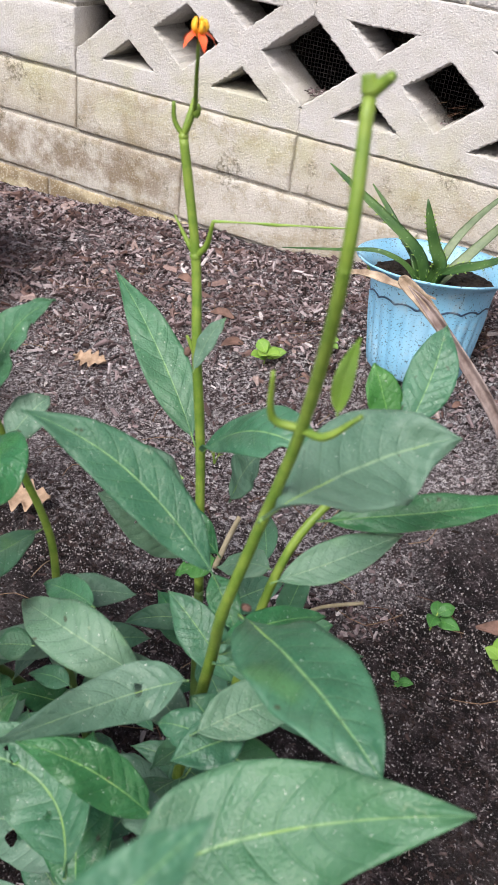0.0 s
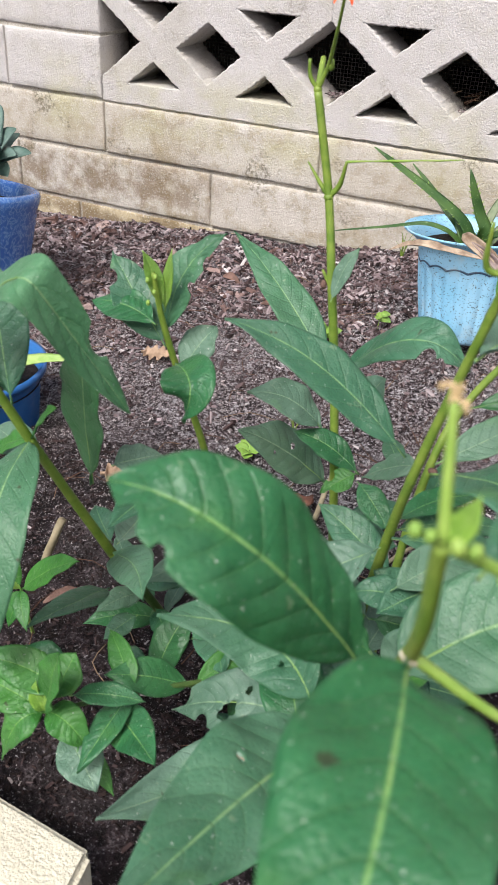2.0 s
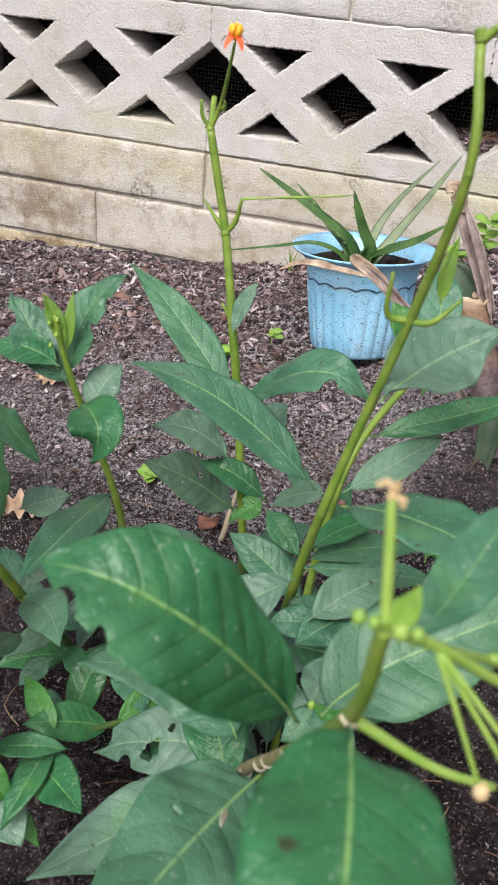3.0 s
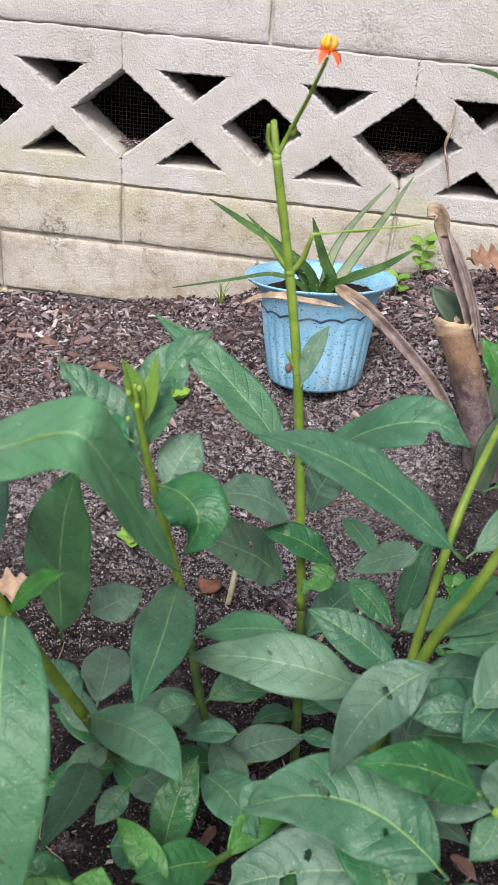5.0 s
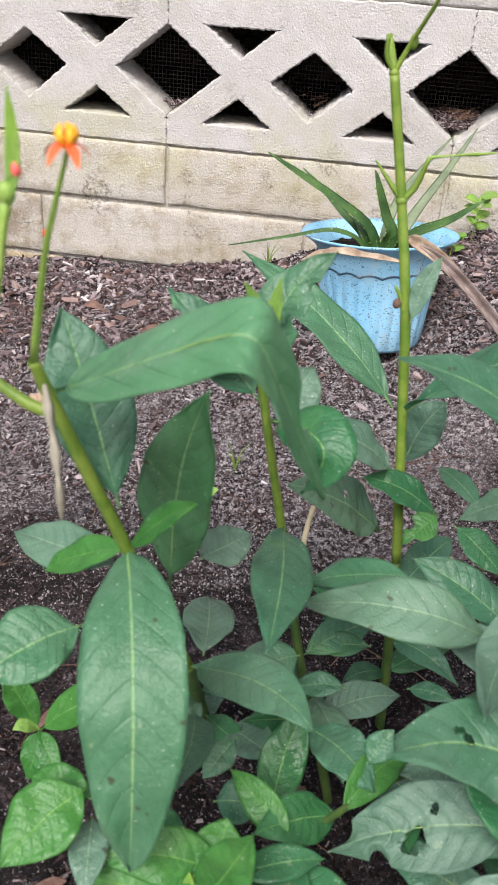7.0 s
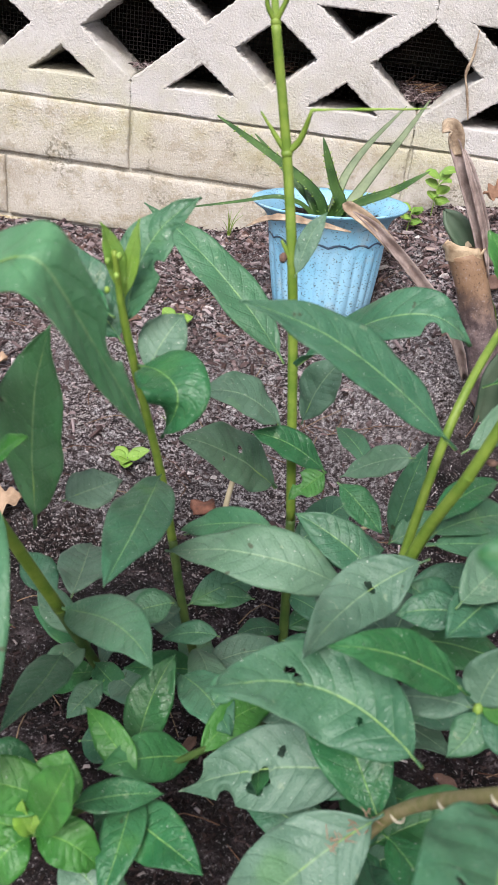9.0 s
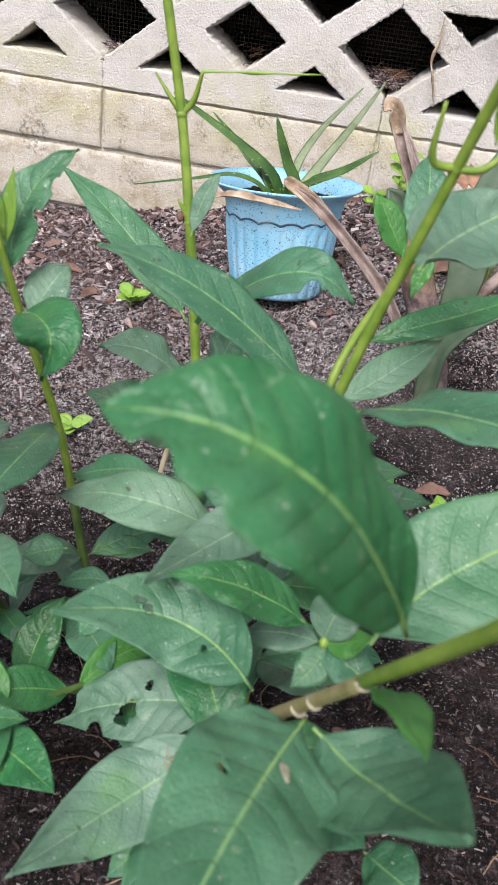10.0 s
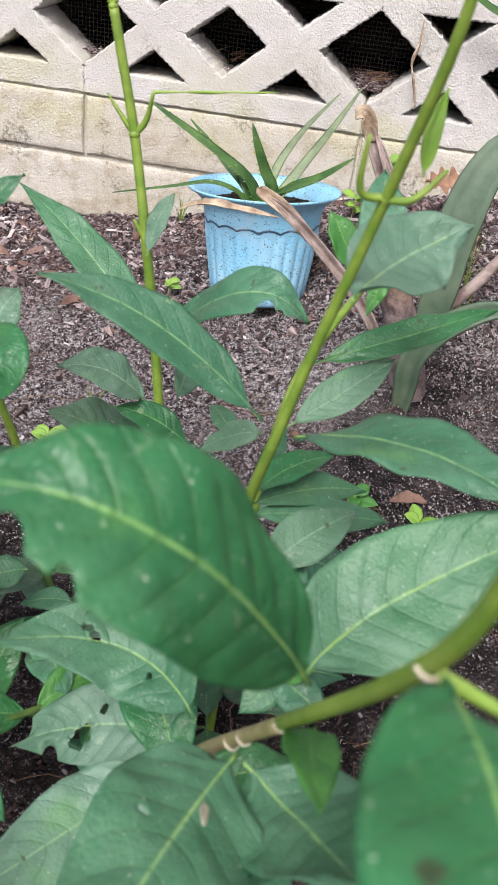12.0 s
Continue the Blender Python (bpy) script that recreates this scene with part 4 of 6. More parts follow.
# ---- old agave with a bare trunk and withered leaves ----
def agave():
    c = Vector((0.507, 1.16, 0.03))
    plant = empty("agave", c)
    tagged(plant, "old agave with mauve bare trunk and withered leaves", "agave")
    trunk = part("trunk", tube_bm([(0.5132, 1.1300, -0.0101), (0.5092, 1.1300, 0.0499), (0.4931, 1.1400, 0.1058), (0.4721, 1.1470, 0.1565), (0.4542, 1.1500, 0.1952)], (0.0205, 0.0190, 0.0165, 0.0160, 0.0160), 20, 30, lump=0.10), trunk_mauve, plant)
    collar = bmesh.new()
    rings = []
    for r, z in ((0.0172, -0.010), (0.0185, 0.0), (0.0205, 0.006), (0.0190, 0.007), (0.0165, -0.002)):
        ring = []
        for k in range(28):
            a = 2 * math.pi * k / 28
            torn = 0.010 * noise.noise(Vector((math.cos(a) * 2.3, math.sin(a) * 2.3, 3.0))) if z > 0.003 else 0.0
            ring.append(collar.verts.new(Vector((0.4542, 1.1500, 0.1952)) + Vector((r * math.cos(a) - 0.2 * z, 0.8 * r * math.sin(a), z + torn - 0.22 * r * math.sin(a)))))
        rings.append(ring)
    for a, b in zip(rings, rings[1:]):
        for k in range(28):
            collar.faces.new((a[k], a[(k + 1) % 28], b[(k + 1) % 28], b[k]))
    part("torn_sheath", collar, sheath_tan, trunk, "torn dry tan leaf sheath")

    def blade(pts, width, material, name="leaf", curl=0.3):
        n = 22
        path = spline(pts, n)
        bm = bmesh.new()
        rows = []
        for i, p in enumerate(path):
            u = i / n
            t = (path[min(i + 1, n)] - path[max(i - 1, 0)]).normalized()
            side = t.cross(Vector((-0.15, -0.8, 0.55))).normalized()
            up = side.cross(t)
            w = width / 2 * (0.75 + 0.5 * math.sin(math.pi * min(u * 1.1, 1.0))) * (1 if u < 0.75 else max(1 - ((u - 0.75) / 0.25) ** 2, 0.05))
            rows.append([bm.verts.new(p + side * (w * v) + up * (curl * w * v * v + 0.15 * w * noise.noise(p * 40 + side * v))) for v in (-1, -0.6, -0.2, 0.2, 0.6, 1)])
        for a, b in zip(rows, rows[1:]):
            for j in range(5):
                bm.faces.new((a[j], a[j + 1], b[j + 1], b[j]))
        ob = part(name, bm, material, plant)
        s = ob.modifiers.new("thickness", "SOLIDIFY")
        s.thickness, s.offset = 0.003 if material is agave_mat else 0.0012, 0.0
        return ob

    blade([(0.515, 1.158, 0.095), (0.5209, 1.16, 0.1465), (0.5213, 1.165, 0.1859), (0.5274, 1.175, 0.2232), (0.5386, 1.19, 0.2588), (0.5579, 1.21, 0.286), (0.585, 1.23, 0.300)], 0.032, agave_mat, curl=0.35)
    blade([(0.5045, 1.105, 0.035), (0.5045, 1.1, 0.0654), (0.5047, 1.095, 0.0996), (0.5172, 1.09, 0.1284), (0.5378, 1.085, 0.1518), (0.5662, 1.08, 0.1693), (0.60, 1.07, 0.172)], 0.019, agave_mat, curl=0.7)
    blade([(0.4635, 1.1650, 0.1877), (0.4523, 1.1680, 0.2031), (0.4401, 1.1700, 0.2156), (0.4293, 1.1720, 0.2264)], 0.017, agave_mat, "cut_leaf", curl=0.9)
    part("dead_stalk", tube_bm([(0.517, 1.17, 0.113), (0.544, 1.18, 0.139), (0.562, 1.19, 0.159), (0.583, 1.2, 0.19)], (0.006, 0.0065, 0.006, 0.005), 10, 16, lump=0.25), dead_mauve, plant)
    dry = [(0.4809, 1.1300, 0.0763), (0.4645, 1.1150, 0.1144), (0.4386, 1.1050, 0.1525), (0.4039, 1.1000, 0.1887), (0.3675, 1.1000, 0.2199), (0.3427, 1.1050, 0.2325)]
    blade(dry, 0.0085, dead_mauve, "dead_leaf", curl=1.5)
    blade(dry[3:] + [(0.3348, 1.1070, 0.2363)], 0.0095, dead_leaf, "dead_leaf", curl=1.1)
    blade([(0.4777, 1.1500, 0.1744), (0.4666, 1.1520, 0.2078), (0.4514, 1.1550, 0.2393), (0.4376, 1.1580, 0.2646), (0.4235, 1.1600, 0.2894), (0.4190, 1.1600, 0.2969)], 0.0110, dead_mauve, "dead_leaf", curl=1.5)
    blade([(0.4788, 1.1460, 0.1882), (0.4691, 1.1480, 0.2154), (0.4543, 1.1500, 0.2469), (0.4410, 1.1520, 0.2721), (0.4291, 1.1550, 0.2914)], 0.0070, dead_mauve, "dead_leaf", curl=1.2)
    blade([(0.4289, 1.1580, 0.2798), (0.4233, 1.1560, 0.2947), (0.4165, 1.1540, 0.3028), (0.4109, 1.1520, 0.2985)], 0.0120, dead_leaf, "dead_tip", curl=0.9)


agave()


def loose_strip(name, pts, width, material, label, category, curl=0.8):
    """A curled strip of withered leaf."""
    n = 16
    path = spline(pts, n)
    bm = bmesh.new()
    rows = []
    for i, p in enumerate(path):
        u = i / n
        t = (path[min(i + 1, n)] - path[max(i - 1, 0)]).normalized()
        side = t.cross(Vector((0.1, -0.5, 0.8))).normalized()
        up = side.cross(t)
        w = width / 2 * math.sin(math.pi * (0.04 + 0.93 * u)) ** 0.8 * (1 + 0.35 * noise.noise(p * 170))
        rows.append([bm.verts.new(p + side * (w * v) + up * (curl * w * v * v + 0.2 * w * noise.noise(p * 90 + side * v))) for v in (-1, -0.5, 0, 0.5, 1)])
    for a, b in zip(rows, rows[1:]):
        for j in range(4):
            bm.faces.new((a[j], a[j + 1], b[j + 1], b[j]))
    ob = part(name, bm, material)
    s = ob.modifiers.new("thickness", "SOLIDIFY")
    s.thickness, s.offset = 0.0008, 0.0
    return tagged(ob, label, category)


loose_strip("dead_leaf", [(0.345, 1.222, 0.176), (0.315, 1.214, 0.180), (0.280, 1.216, 0.181), (0.255, 1.225, 0.175), (0.235, 1.222, 0.166)], 0.0085, dead_leaf, "withered tan leaf over the pot rim", "leaf")


def strap_plant():
    """A strap-leaved plant that stands outside the view; one leaf arches in."""
    root = Vector((0.97, 1.37, ground_z(0.97, 1.37)))
    plant = empty("strap_leaf_plant", root)
    tagged(plant, "dark green strap leaf arching in front of the wall", "plant")
    fleshy_leaf(plant, [root, (0.95, 1.42, 0.22), (0.78, 1.50, 0.325), (0.640, 1.54, 0.350), (0.556, 1.55, 0.366), (0.500, 1.555, 0.3905), (0.465, 1.56, 0.3955)], 0.020, 0.003, leafy_dark)
    fleshy_leaf(plant, [root, (1.02, 1.36, 0.24), (1.12, 1.33, 0.33)], 0.020, 0.003, leafy_dark)


leafy_dark = plain("strap_leaf", (0.020, 0.060, 0.014), (0.045, 0.100, 0.025), 0.4, 40.0)
strap_plant()
tagged(part("withered_twig", tube_bm([(0.462, 1.592, 0.347), (0.462, 1.59, 0.321), (0.457, 1.588, 0.294), (0.463, 1.586, 0.272), (0.473, 1.59, 0.236)], (0.0007, 0.0012, 0.0024, 0.0010, 0.0018, 0.0006), 6, 40, lump=0.9), dead_leaf), "withered brown twig hanging on the pierced wall", "twig")


# ---- milkweed ----
def milkweed(name, label, at):
    plant = empty(name, at)
    return tagged(plant, label, "milkweed", group="milkweed plants in the bed")


def lower_leaves(plant, foot, top, z0, z1, pairs, length, seed, materials):
    """Opposite leaf pairs up the lower stem, each pair turned across the one below."""
    rnd = random.Random(seed)
    f, t = Vector(foot), Vector(top)
    turn = rnd.uniform(0, 3.14)
    for k in range(pairs):
        z = z0 + (z1 - z0) * (k + rnd.uniform(-0.25, 0.25)) / max(pairs - 1, 1)
        s = f.lerp(t, (z - f.z) / (t.z - f.z))
        for side in (0, 1):
            a = turn + k * 1.57 + side * 3.14 + rnd.uniform(-0.5, 0.5)
            l = length * rnd.uniform(0.75, 1.15)
            rise = rnd.uniform(-0.15, 0.45)
            d = Vector((math.cos(a), math.sin(a), rise)).normalized() * l
            tip = s + d
            tip.z = max(tip.z, 0.012)
            mid = (s + tip) / 2 + Vector((0, 0, l * rnd.uniform(0.06, 0.16)))
            leaf(plant, s, mid, tip, l * rnd.uniform(0.34, 0.42), rnd.choice(materials), rnd.uniform(-20, 20), broad=rnd.uniform(0.3, 0.8))


def leaf_scar(plant, at, axis, r):
    """A pale ring round the stem where a leaf pair has dropped."""
    turn = Vector(axis).to_track_quat("Z", "Y").to_matrix()
    pts = [Vector(at) + turn @ Vector((r * math.cos(a), r * math.sin(a), 0.0006 * math.sin(2 * a))) for a in [k * math.pi / 6 for k in range(13)]]
    part("leaf_scar", tube_bm(pts, (0.0005, 0.0007, 0.0005), 6, 24), scar_pale, plant, "pale ring-shaped leaf scar")


def blossom(plant, at, facing, size):
    """A milkweed flower: five reflexed red petals under a gold crown of hoods."""
    m = Matrix.Translation(at) @ Vector(facing).to_track_quat("Z", "Y").to_matrix().to_4x4()
    head = part("flower", ball_bm(bmesh.new(), m @ Vector((0, 0, 0.0)), (size * 0.16, size * 0.16, size * 0.2), 8), hood_gold, plant)
    for k in range(5):
        a = k * 2 * math.pi / 5
        d = Vector((math.cos(a), math.sin(a), 0))
        s = Vector((-math.sin(a), math.cos(a), 0))
        bm = bmesh.new()
        rows = []
        for i in range(8):
            u = i / 7
            c = d * (size * (0.12 + 0.95 * u - 0.25 * u * u)) + Vector((0, 0, size * (0.02 + 0.05 * u - 0.62 * u * u)))
            w = size * 0.2 * math.sin(math.pi * (0.15 + 0.8 * u))
            rows.append([bm.verts.new(m @ (c + s * (w * v) + Vector((0, 0, 0.05 * size * abs(v))))) for v in (-1, 0, 1)])
        for p, q in zip(rows, rows[1:]):
            for j in range(2):
                bm.faces.new((p[j], p[j + 1], q[j + 1], q[j]))
        part("petal", bm, petal_red, head)
        hood = tube_bm([m @ (d * size * 0.12), m @ (d * size * 0.30 + Vector((0, 0, size * 0.30))), m @ (d * size * 0.20 + Vector((0, 0, size * 0.62)))], (size * 0.08, size * 0.15, size * 0.08), 7, 6)
        part("hood", hood, hood_gold, head)
    return head


def withered_head(plant, at, size, seed):
    """A dried flower: shrivelled petals round a small core."""
    rnd = random.Random(seed + 70)
    c = Vector(at)
    bm = ball_bm(bmesh.new(), c, (size * 0.35, size * 0.35, size * 0.45), 8)
    for k in range(5):
        d = Vector((rnd.gauss(0, 1), rnd.gauss(0, 1), rnd.gauss(0.2, 0.8))).normalized() * size * rnd.uniform(0.8, 1.3)
        tube_bm([c, c + d * 0.6 + Vector((0, 0, size * 0.2)), c + d], (size * 0.22, size * 0.30, size * 0.08), 6, 5, bm, lump=0.5)
    part("dry_flower", bm, dry_flower, plant, "shrivelled tan flower")


straw_grey = plain("straw_grey", (0.19, 0.17, 0.13), (0.34, 0.31, 0.25), 0.8, 90.0)
scar_pale = plain("scar_pale", (0.36, 0.32, 0.23), (0.48, 0.43, 0.33), 0.8, 200.0)
leaf_lime = leaf_material("leaf_lime", (0.20, 0.40, 0.05), (0.32, 0.50, 0.08), (0.42, 0.58, 0.18), 0.45, 0.35)

tall = milkweed("milkweed", "tall milkweed with one red and gold flower", (0.35, 0.78, 0))
stem(tall, [(0.352, 0.775, -0.02), (0.3475, 0.7767, 0.05), (0.3414, 0.779, 0.1278)], (0.0034, 0.0033, 0.0031), stem_olive, name="lower_stem")
stem(tall, [(0.3414, 0.779, 0.1275), (0.329, 0.7845, 0.2293), (0.3209, 0.7841, 0.2914), (0.3103, 0.7915, 0.3458), (0.2976, 0.7915, 0.405)], (0.0031, 0.0029, 0.0028, 0.0026, 0.0024), stem_green, [((0.329, 0.7845, 0.2293), 0.0032), ((0.3209, 0.7841, 0.2914), 0.0031), ((0.3103, 0.7915, 0.3458), 0.0032), ((0.2976, 0.7915, 0.405), 0.0027)])
part("stub", tube_bm([(0.2976, 0.7915, 0.405), (0.2931, 0.8079, 0.4194)], (0.0021, 0.0017), 10, 6), stem_green, tall)
part("stub", tube_bm([(0.2976, 0.7915, 0.405), (0.2931, 0.7895, 0.412), (0.2926, 0.7885, 0.421)], (0.0014, 0.0012, 0.001), 8, 8), stem_green, tall)
part("bud", ball_bm(bmesh.new(), (0.3046, 0.7905, 0.419), (0.0022, 0.0022, 0.0036), 8), stem_green, tall)
part("flower_stalk", tube_bm([(0.2976, 0.7915, 0.405), (0.3036, 0.7895, 0.419), (0.3112, 0.7768, 0.4357), (0.3189, 0.7632, 0.4552)], (0.0015, 0.0012, 0.001, 0.0008), 8, 16), stem_green, tall)
blossom(tall, (0.3189, 0.7632, 0.4582), (0.1, -0.15, 1), 0.0095)
part("bud", tube_bm([(0.3179, 0.7632, 0.4562), (0.3159, 0.7632, 0.4582), (0.3154, 0.7632, 0.4602)], (0.0002, 0.0003, 0.0006, 0.0003), 6, 8), bud_pink, tall)
part("bract", tube_bm([(0.3103, 0.7915, 0.3458), (0.3043, 0.7915, 0.3528), (0.2947, 0.793, 0.364)], (0.0016, 0.0014, 0.0005), 8, 10), stem_green, tall)
part("bract", tube_bm([(0.3103, 0.7915, 0.3458), (0.3163, 0.7915, 0.3538), (0.3204, 0.7886, 0.3688)], (0.0019, 0.0017, 0.0009), 8, 10), stem_green, tall)
part("bare_leaf_rib", tube_bm([(0.3204, 0.7886, 0.3688), (0.3497, 0.8102, 0.3691), (0.379, 0.8319, 0.3695)], (0.0008, 0.0005, 0.0009, 0.0004, 0.0006, 0.0002), 6, 24, lump=0.7), stalk_lime, tall, "bare chewed leaf rib")
part("bud", ball_bm(bmesh.new(), (0.3159, 0.7821, 0.2944), (0.0022, 0.0022, 0.003), 8), dead_dark, tall, "brown withered bud")
part("bract", tube_bm([(0.3209, 0.7841, 0.2914), (0.3139, 0.7831, 0.3034)], (0.002, 0.0008), 8, 6), stem_green, tall)
leaf(tall, (0.3236, 0.7876, 0.2298), (0.2798, 0.8137, 0.2689), (0.2236, 0.8419, 0.2938), 0.0287, leaf_mid)
leaf(tall, (0.329, 0.7845, 0.2293), (0.3805, 0.7526, 0.2848), (0.418, 0.7545, 0.2728), 0.0335, leaf_mid, bites=((0.70, 0.06, 1, 0.7), (0.79, 0.03, 1, 0.35)))
leaf(tall, (0.3376, 0.8156, 0.1753), (0.3471, 0.8139, 0.2036), (0.3565, 0.8121, 0.2254), 0.0276, leaf_pale)
leaf(tall, (0.324, 0.7752, 0.2869), (0.3296, 0.7807, 0.3059), (0.3352, 0.7861, 0.3204), 0.0114, leaf_pale)
leaf(tall, (0.3272, 0.7752, 0.195), (0.3060, 0.7640, 0.2165), (0.2811, 0.752, 0.2215), 0.0310, leaf_pale, 6)
leaf(tall, (0.3286, 0.7947, 0.1377), (0.3010, 0.7790, 0.1690), (0.2697, 0.765, 0.1825), 0.0420, leaf_pale, 6, holes=((0.45, 0.3, 0.002), (0.6, -0.3, 0.0015)))
leaf(tall, (0.3582, 0.77, 0.1719), (0.3348, 0.7665, 0.1869), (0.3114, 0.763, 0.1956), 0.0213, leaf_dark)
leaf(tall, (0.3576, 0.765, 0.1755), (0.3484, 0.7575, 0.1706), (0.3392, 0.75, 0.1624), 0.0173, leaf_new, bites=((0.6, 0.12, 1, 0.6), (0.8, 0.1, -1, 0.6)))
leaf(tall, (0.3649, 0.7453, 0.1837), (0.3791, 0.7371, 0.1771), (0.3933, 0.7289, 0.1661), 0.0185, leaf_dark)
leaf(tall, (0.4035, 0.74, 0.2112), (0.3847, 0.745, 0.2004), (0.3659, 0.75, 0.184), 0.0196, leaf_pale)
leaf(tall, (0.384, 0.78, 0.1735), (0.3722, 0.8, 0.1772), (0.3603, 0.82, 0.1753), 0.0151, leaf_mid)
lower_leaves(tall, (0.352, 0.775, -0.02), (0.336, 0.785, 0.2), 0.03, 0.10, 3, 0.06, 21, (leaf_mid, leaf_pale, leaf_dark))

leaning = milkweed("milkweed", "leaning milkweed with chewed top and broad leaves", (0.40, 0.66, 0))
stem(leaning, [(0.3735, 0.7062, 0.0), (0.3954, 0.6838, 0.14), (0.4063, 0.6727, 0.21), (0.4157, 0.6566, 0.257), (0.4272, 0.6501, 0.3094), (0.4433, 0.6362, 0.3764), (0.4557, 0.6118, 0.4427), (0.4507, 0.62, 0.4823)], (0.0034, 0.0031, 0.0028, 0.0024, 0.0021, 0.0019, 0.0017), stem_green, [((0.4157, 0.6566, 0.257), 0.0029), ((0.4433, 0.6362, 0.3764), 0.0024), ((0.4557, 0.6118, 0.4427), 0.0020)])
part("stub", tube_bm([(0.4507, 0.62, 0.4823), (0.4497, 0.62, 0.4863)], (0.0022, 0.0018), 10, 6), stem_green, leaning)
part("stub", tube_bm([(0.4507, 0.62, 0.4823), (0.4537, 0.62, 0.4853), (0.4557, 0.619, 0.4873)], (0.0018, 0.0016, 0.0012), 10, 8), stem_green, leaning)
part("bract", tube_bm([(0.4433, 0.6362, 0.3764), (0.4343, 0.6322, 0.3794), (0.4344, 0.6273, 0.3984)], (0.0016, 0.0014, 0.0007), 8, 10), stem_green, leaning)
leaf(leaning, (0.454, 0.636, 0.386), (0.455, 0.636, 0.4), (0.456, 0.636, 0.414), 0.0062, leaf_lime, 20, fold=0.5, broad=1.0)
part("bract", tube_bm([(0.4433, 0.6362, 0.3764), (0.4523, 0.6342, 0.3784), (0.4617, 0.6368, 0.3889)], (0.0016, 0.0014, 0.0007), 8, 10), stem_green, leaning)
part("bud", ball_bm(bmesh.new(), (0.4245, 0.6607, 0.2631), (0.0026, 0.0018, 0.0016), 8), dead_dark, leaning, "withered brown bud")
leaf(leaning, (0.4091, 0.665, 0.2637), (0.3579, 0.6628, 0.2988), (0.3123, 0.6523, 0.3209), 0.0277, leaf_mid)
leaf(leaning, (0.4384, 0.6261, 0.3427), (0.4537, 0.6856, 0.3408), (0.4825, 0.7034, 0.3528), 0.0420, leaf_pale, 8, broad=0.35)
leaf(leaning, (0.4251, 0.6524, 0.2662), (0.4672, 0.6200, 0.2930), (0.5061, 0.5928, 0.2950), 0.0400, leaf_mid, -17, broad=0.8)
leaf(leaning, (0.4083, 0.67, 0.2078), (0.4434, 0.69, 0.2037), (0.4785, 0.71, 0.1897), 0.0212, leaf_mid)
leaf(leaning, (0.4078, 0.67, 0.2128), (0.4364, 0.7, 0.2077), (0.4651, 0.73, 0.1922), 0.0197, leaf_mid)
leaf(leaning, (0.4207, 0.63, 0.2075), (0.4402, 0.655, 0.2143), (0.4597, 0.68, 0.2135), 0.0253, leaf_pale)
leaf(leaning, (0.4084, 0.67, 0.2198), (0.426, 0.695, 0.2221), (0.4436, 0.72, 0.2171), 0.0157, leaf_dark)
leaf(leaning, (0.4089, 0.5593, 0.1905), (0.37, 0.5836, 0.1883), (0.3262, 0.5627, 0.2057), 0.0389, leaf_fair, broad=1.0, holes=((0.62, 0.1, 0.002), (0.66, 0.3, 0.0017), (0.30, -0.25, 0.0016)), bites=((0.98, 0.05, 1, 0.8),))
leaf(leaning, (0.3963, 0.6, 0.1285), (0.3535, 0.6, 0.1205), (0.314, 0.5957, 0.0957), 0.0388, leaf_pale, holes=((0.55, -0.3, 0.0055), (0.42, 0.35, 0.0022)), bites=((0.9, 0.08, 1, 0.8), (0.75, 0.05, -1, 0.5)))
leaf(leaning, (0.4077, 0.6, 0.1357), (0.3828, 0.6, 0.123), (0.3579, 0.6, 0.1031), 0.0202, leaf_mid)
leaf(leaning, (0.4078, 0.6482, 0.217), (0.3812, 0.638, 0.1976), (0.3591, 0.575, 0.2186), 0.0282, leaf_pale, holes=((0.42, 0.05, 0.0028),))
leaf(leaning, (0.4277, 0.5976, 0.1921), (0.3978, 0.5888, 0.2108), (0.3679, 0.5799, 0.2213), 0.0222, leaf_dark, bites=((0.1, 0.04, 1, 0.5),))
leaf(leaning, (0.3804, 0.6669, 0.1745), (0.3325, 0.6538, 0.193), (0.2834, 0.6798, 0.1677), 0.0310, leaf_pale)
leaf(leaning, (0.3382, 0.6716, 0.2013), (0.3133, 0.6811, 0.1912), (0.2884, 0.6906, 0.174), 0.0180, leaf_mid)
leaf(leaning, (0.3162, 0.68, 0.115), (0.3004, 0.68, 0.1117), (0.2845, 0.68, 0.1045), 0.0141, leaf_mid)
leaf(leaning, (0.3496, 0.69, 0.1114), (0.3615, 0.685, 0.1159), (0.3735, 0.68, 0.1174), 0.0107, leaf_mid)
leaf(leaning, (0.3297, 0.72, 0.1099), (0.3126, 0.72, 0.1088), (0.2955, 0.72, 0.1036), 0.0152, leaf_mid)
leaf(leaning, (0.2899, 0.68, 0.1333), (0.279, 0.675, 0.1327), (0.268, 0.67, 0.1292), 0.0194, leaf_mid)
leaf(leaning, (0.3639, 0.72, 0.148), (0.3813, 0.73, 0.1502), (0.3987, 0.74, 0.1475), 0.0279, leaf_mid)
leaf(leaning, (0.4018, 0.76, 0.136), (0.4175, 0.77, 0.146), (0.4331, 0.78, 0.1511), 0.0198, leaf_mid)
leaf(leaning, (0.3247, 0.6, 0.1542), (0.3295, 0.605, 0.1618), (0.3343, 0.61, 0.1671), 0.0126, leaf_mid)
leaf(leaning, (0.4502, 0.62, 0.171), (0.4411, 0.61, 0.1646), (0.4319, 0.6, 0.1544), 0.0185, leaf_mid)
leaf(leaning, (0.429, 0.66, 0.1733), (0.4165, 0.66, 0.1841), (0.4039, 0.66, 0.1913), 0.0273, leaf_mid)
leaf(leaning, (0.429, 0.64, 0.1965), (0.4136, 0.64, 0.1945), (0.3981, 0.64, 0.1887), 0.0194, leaf_mid)
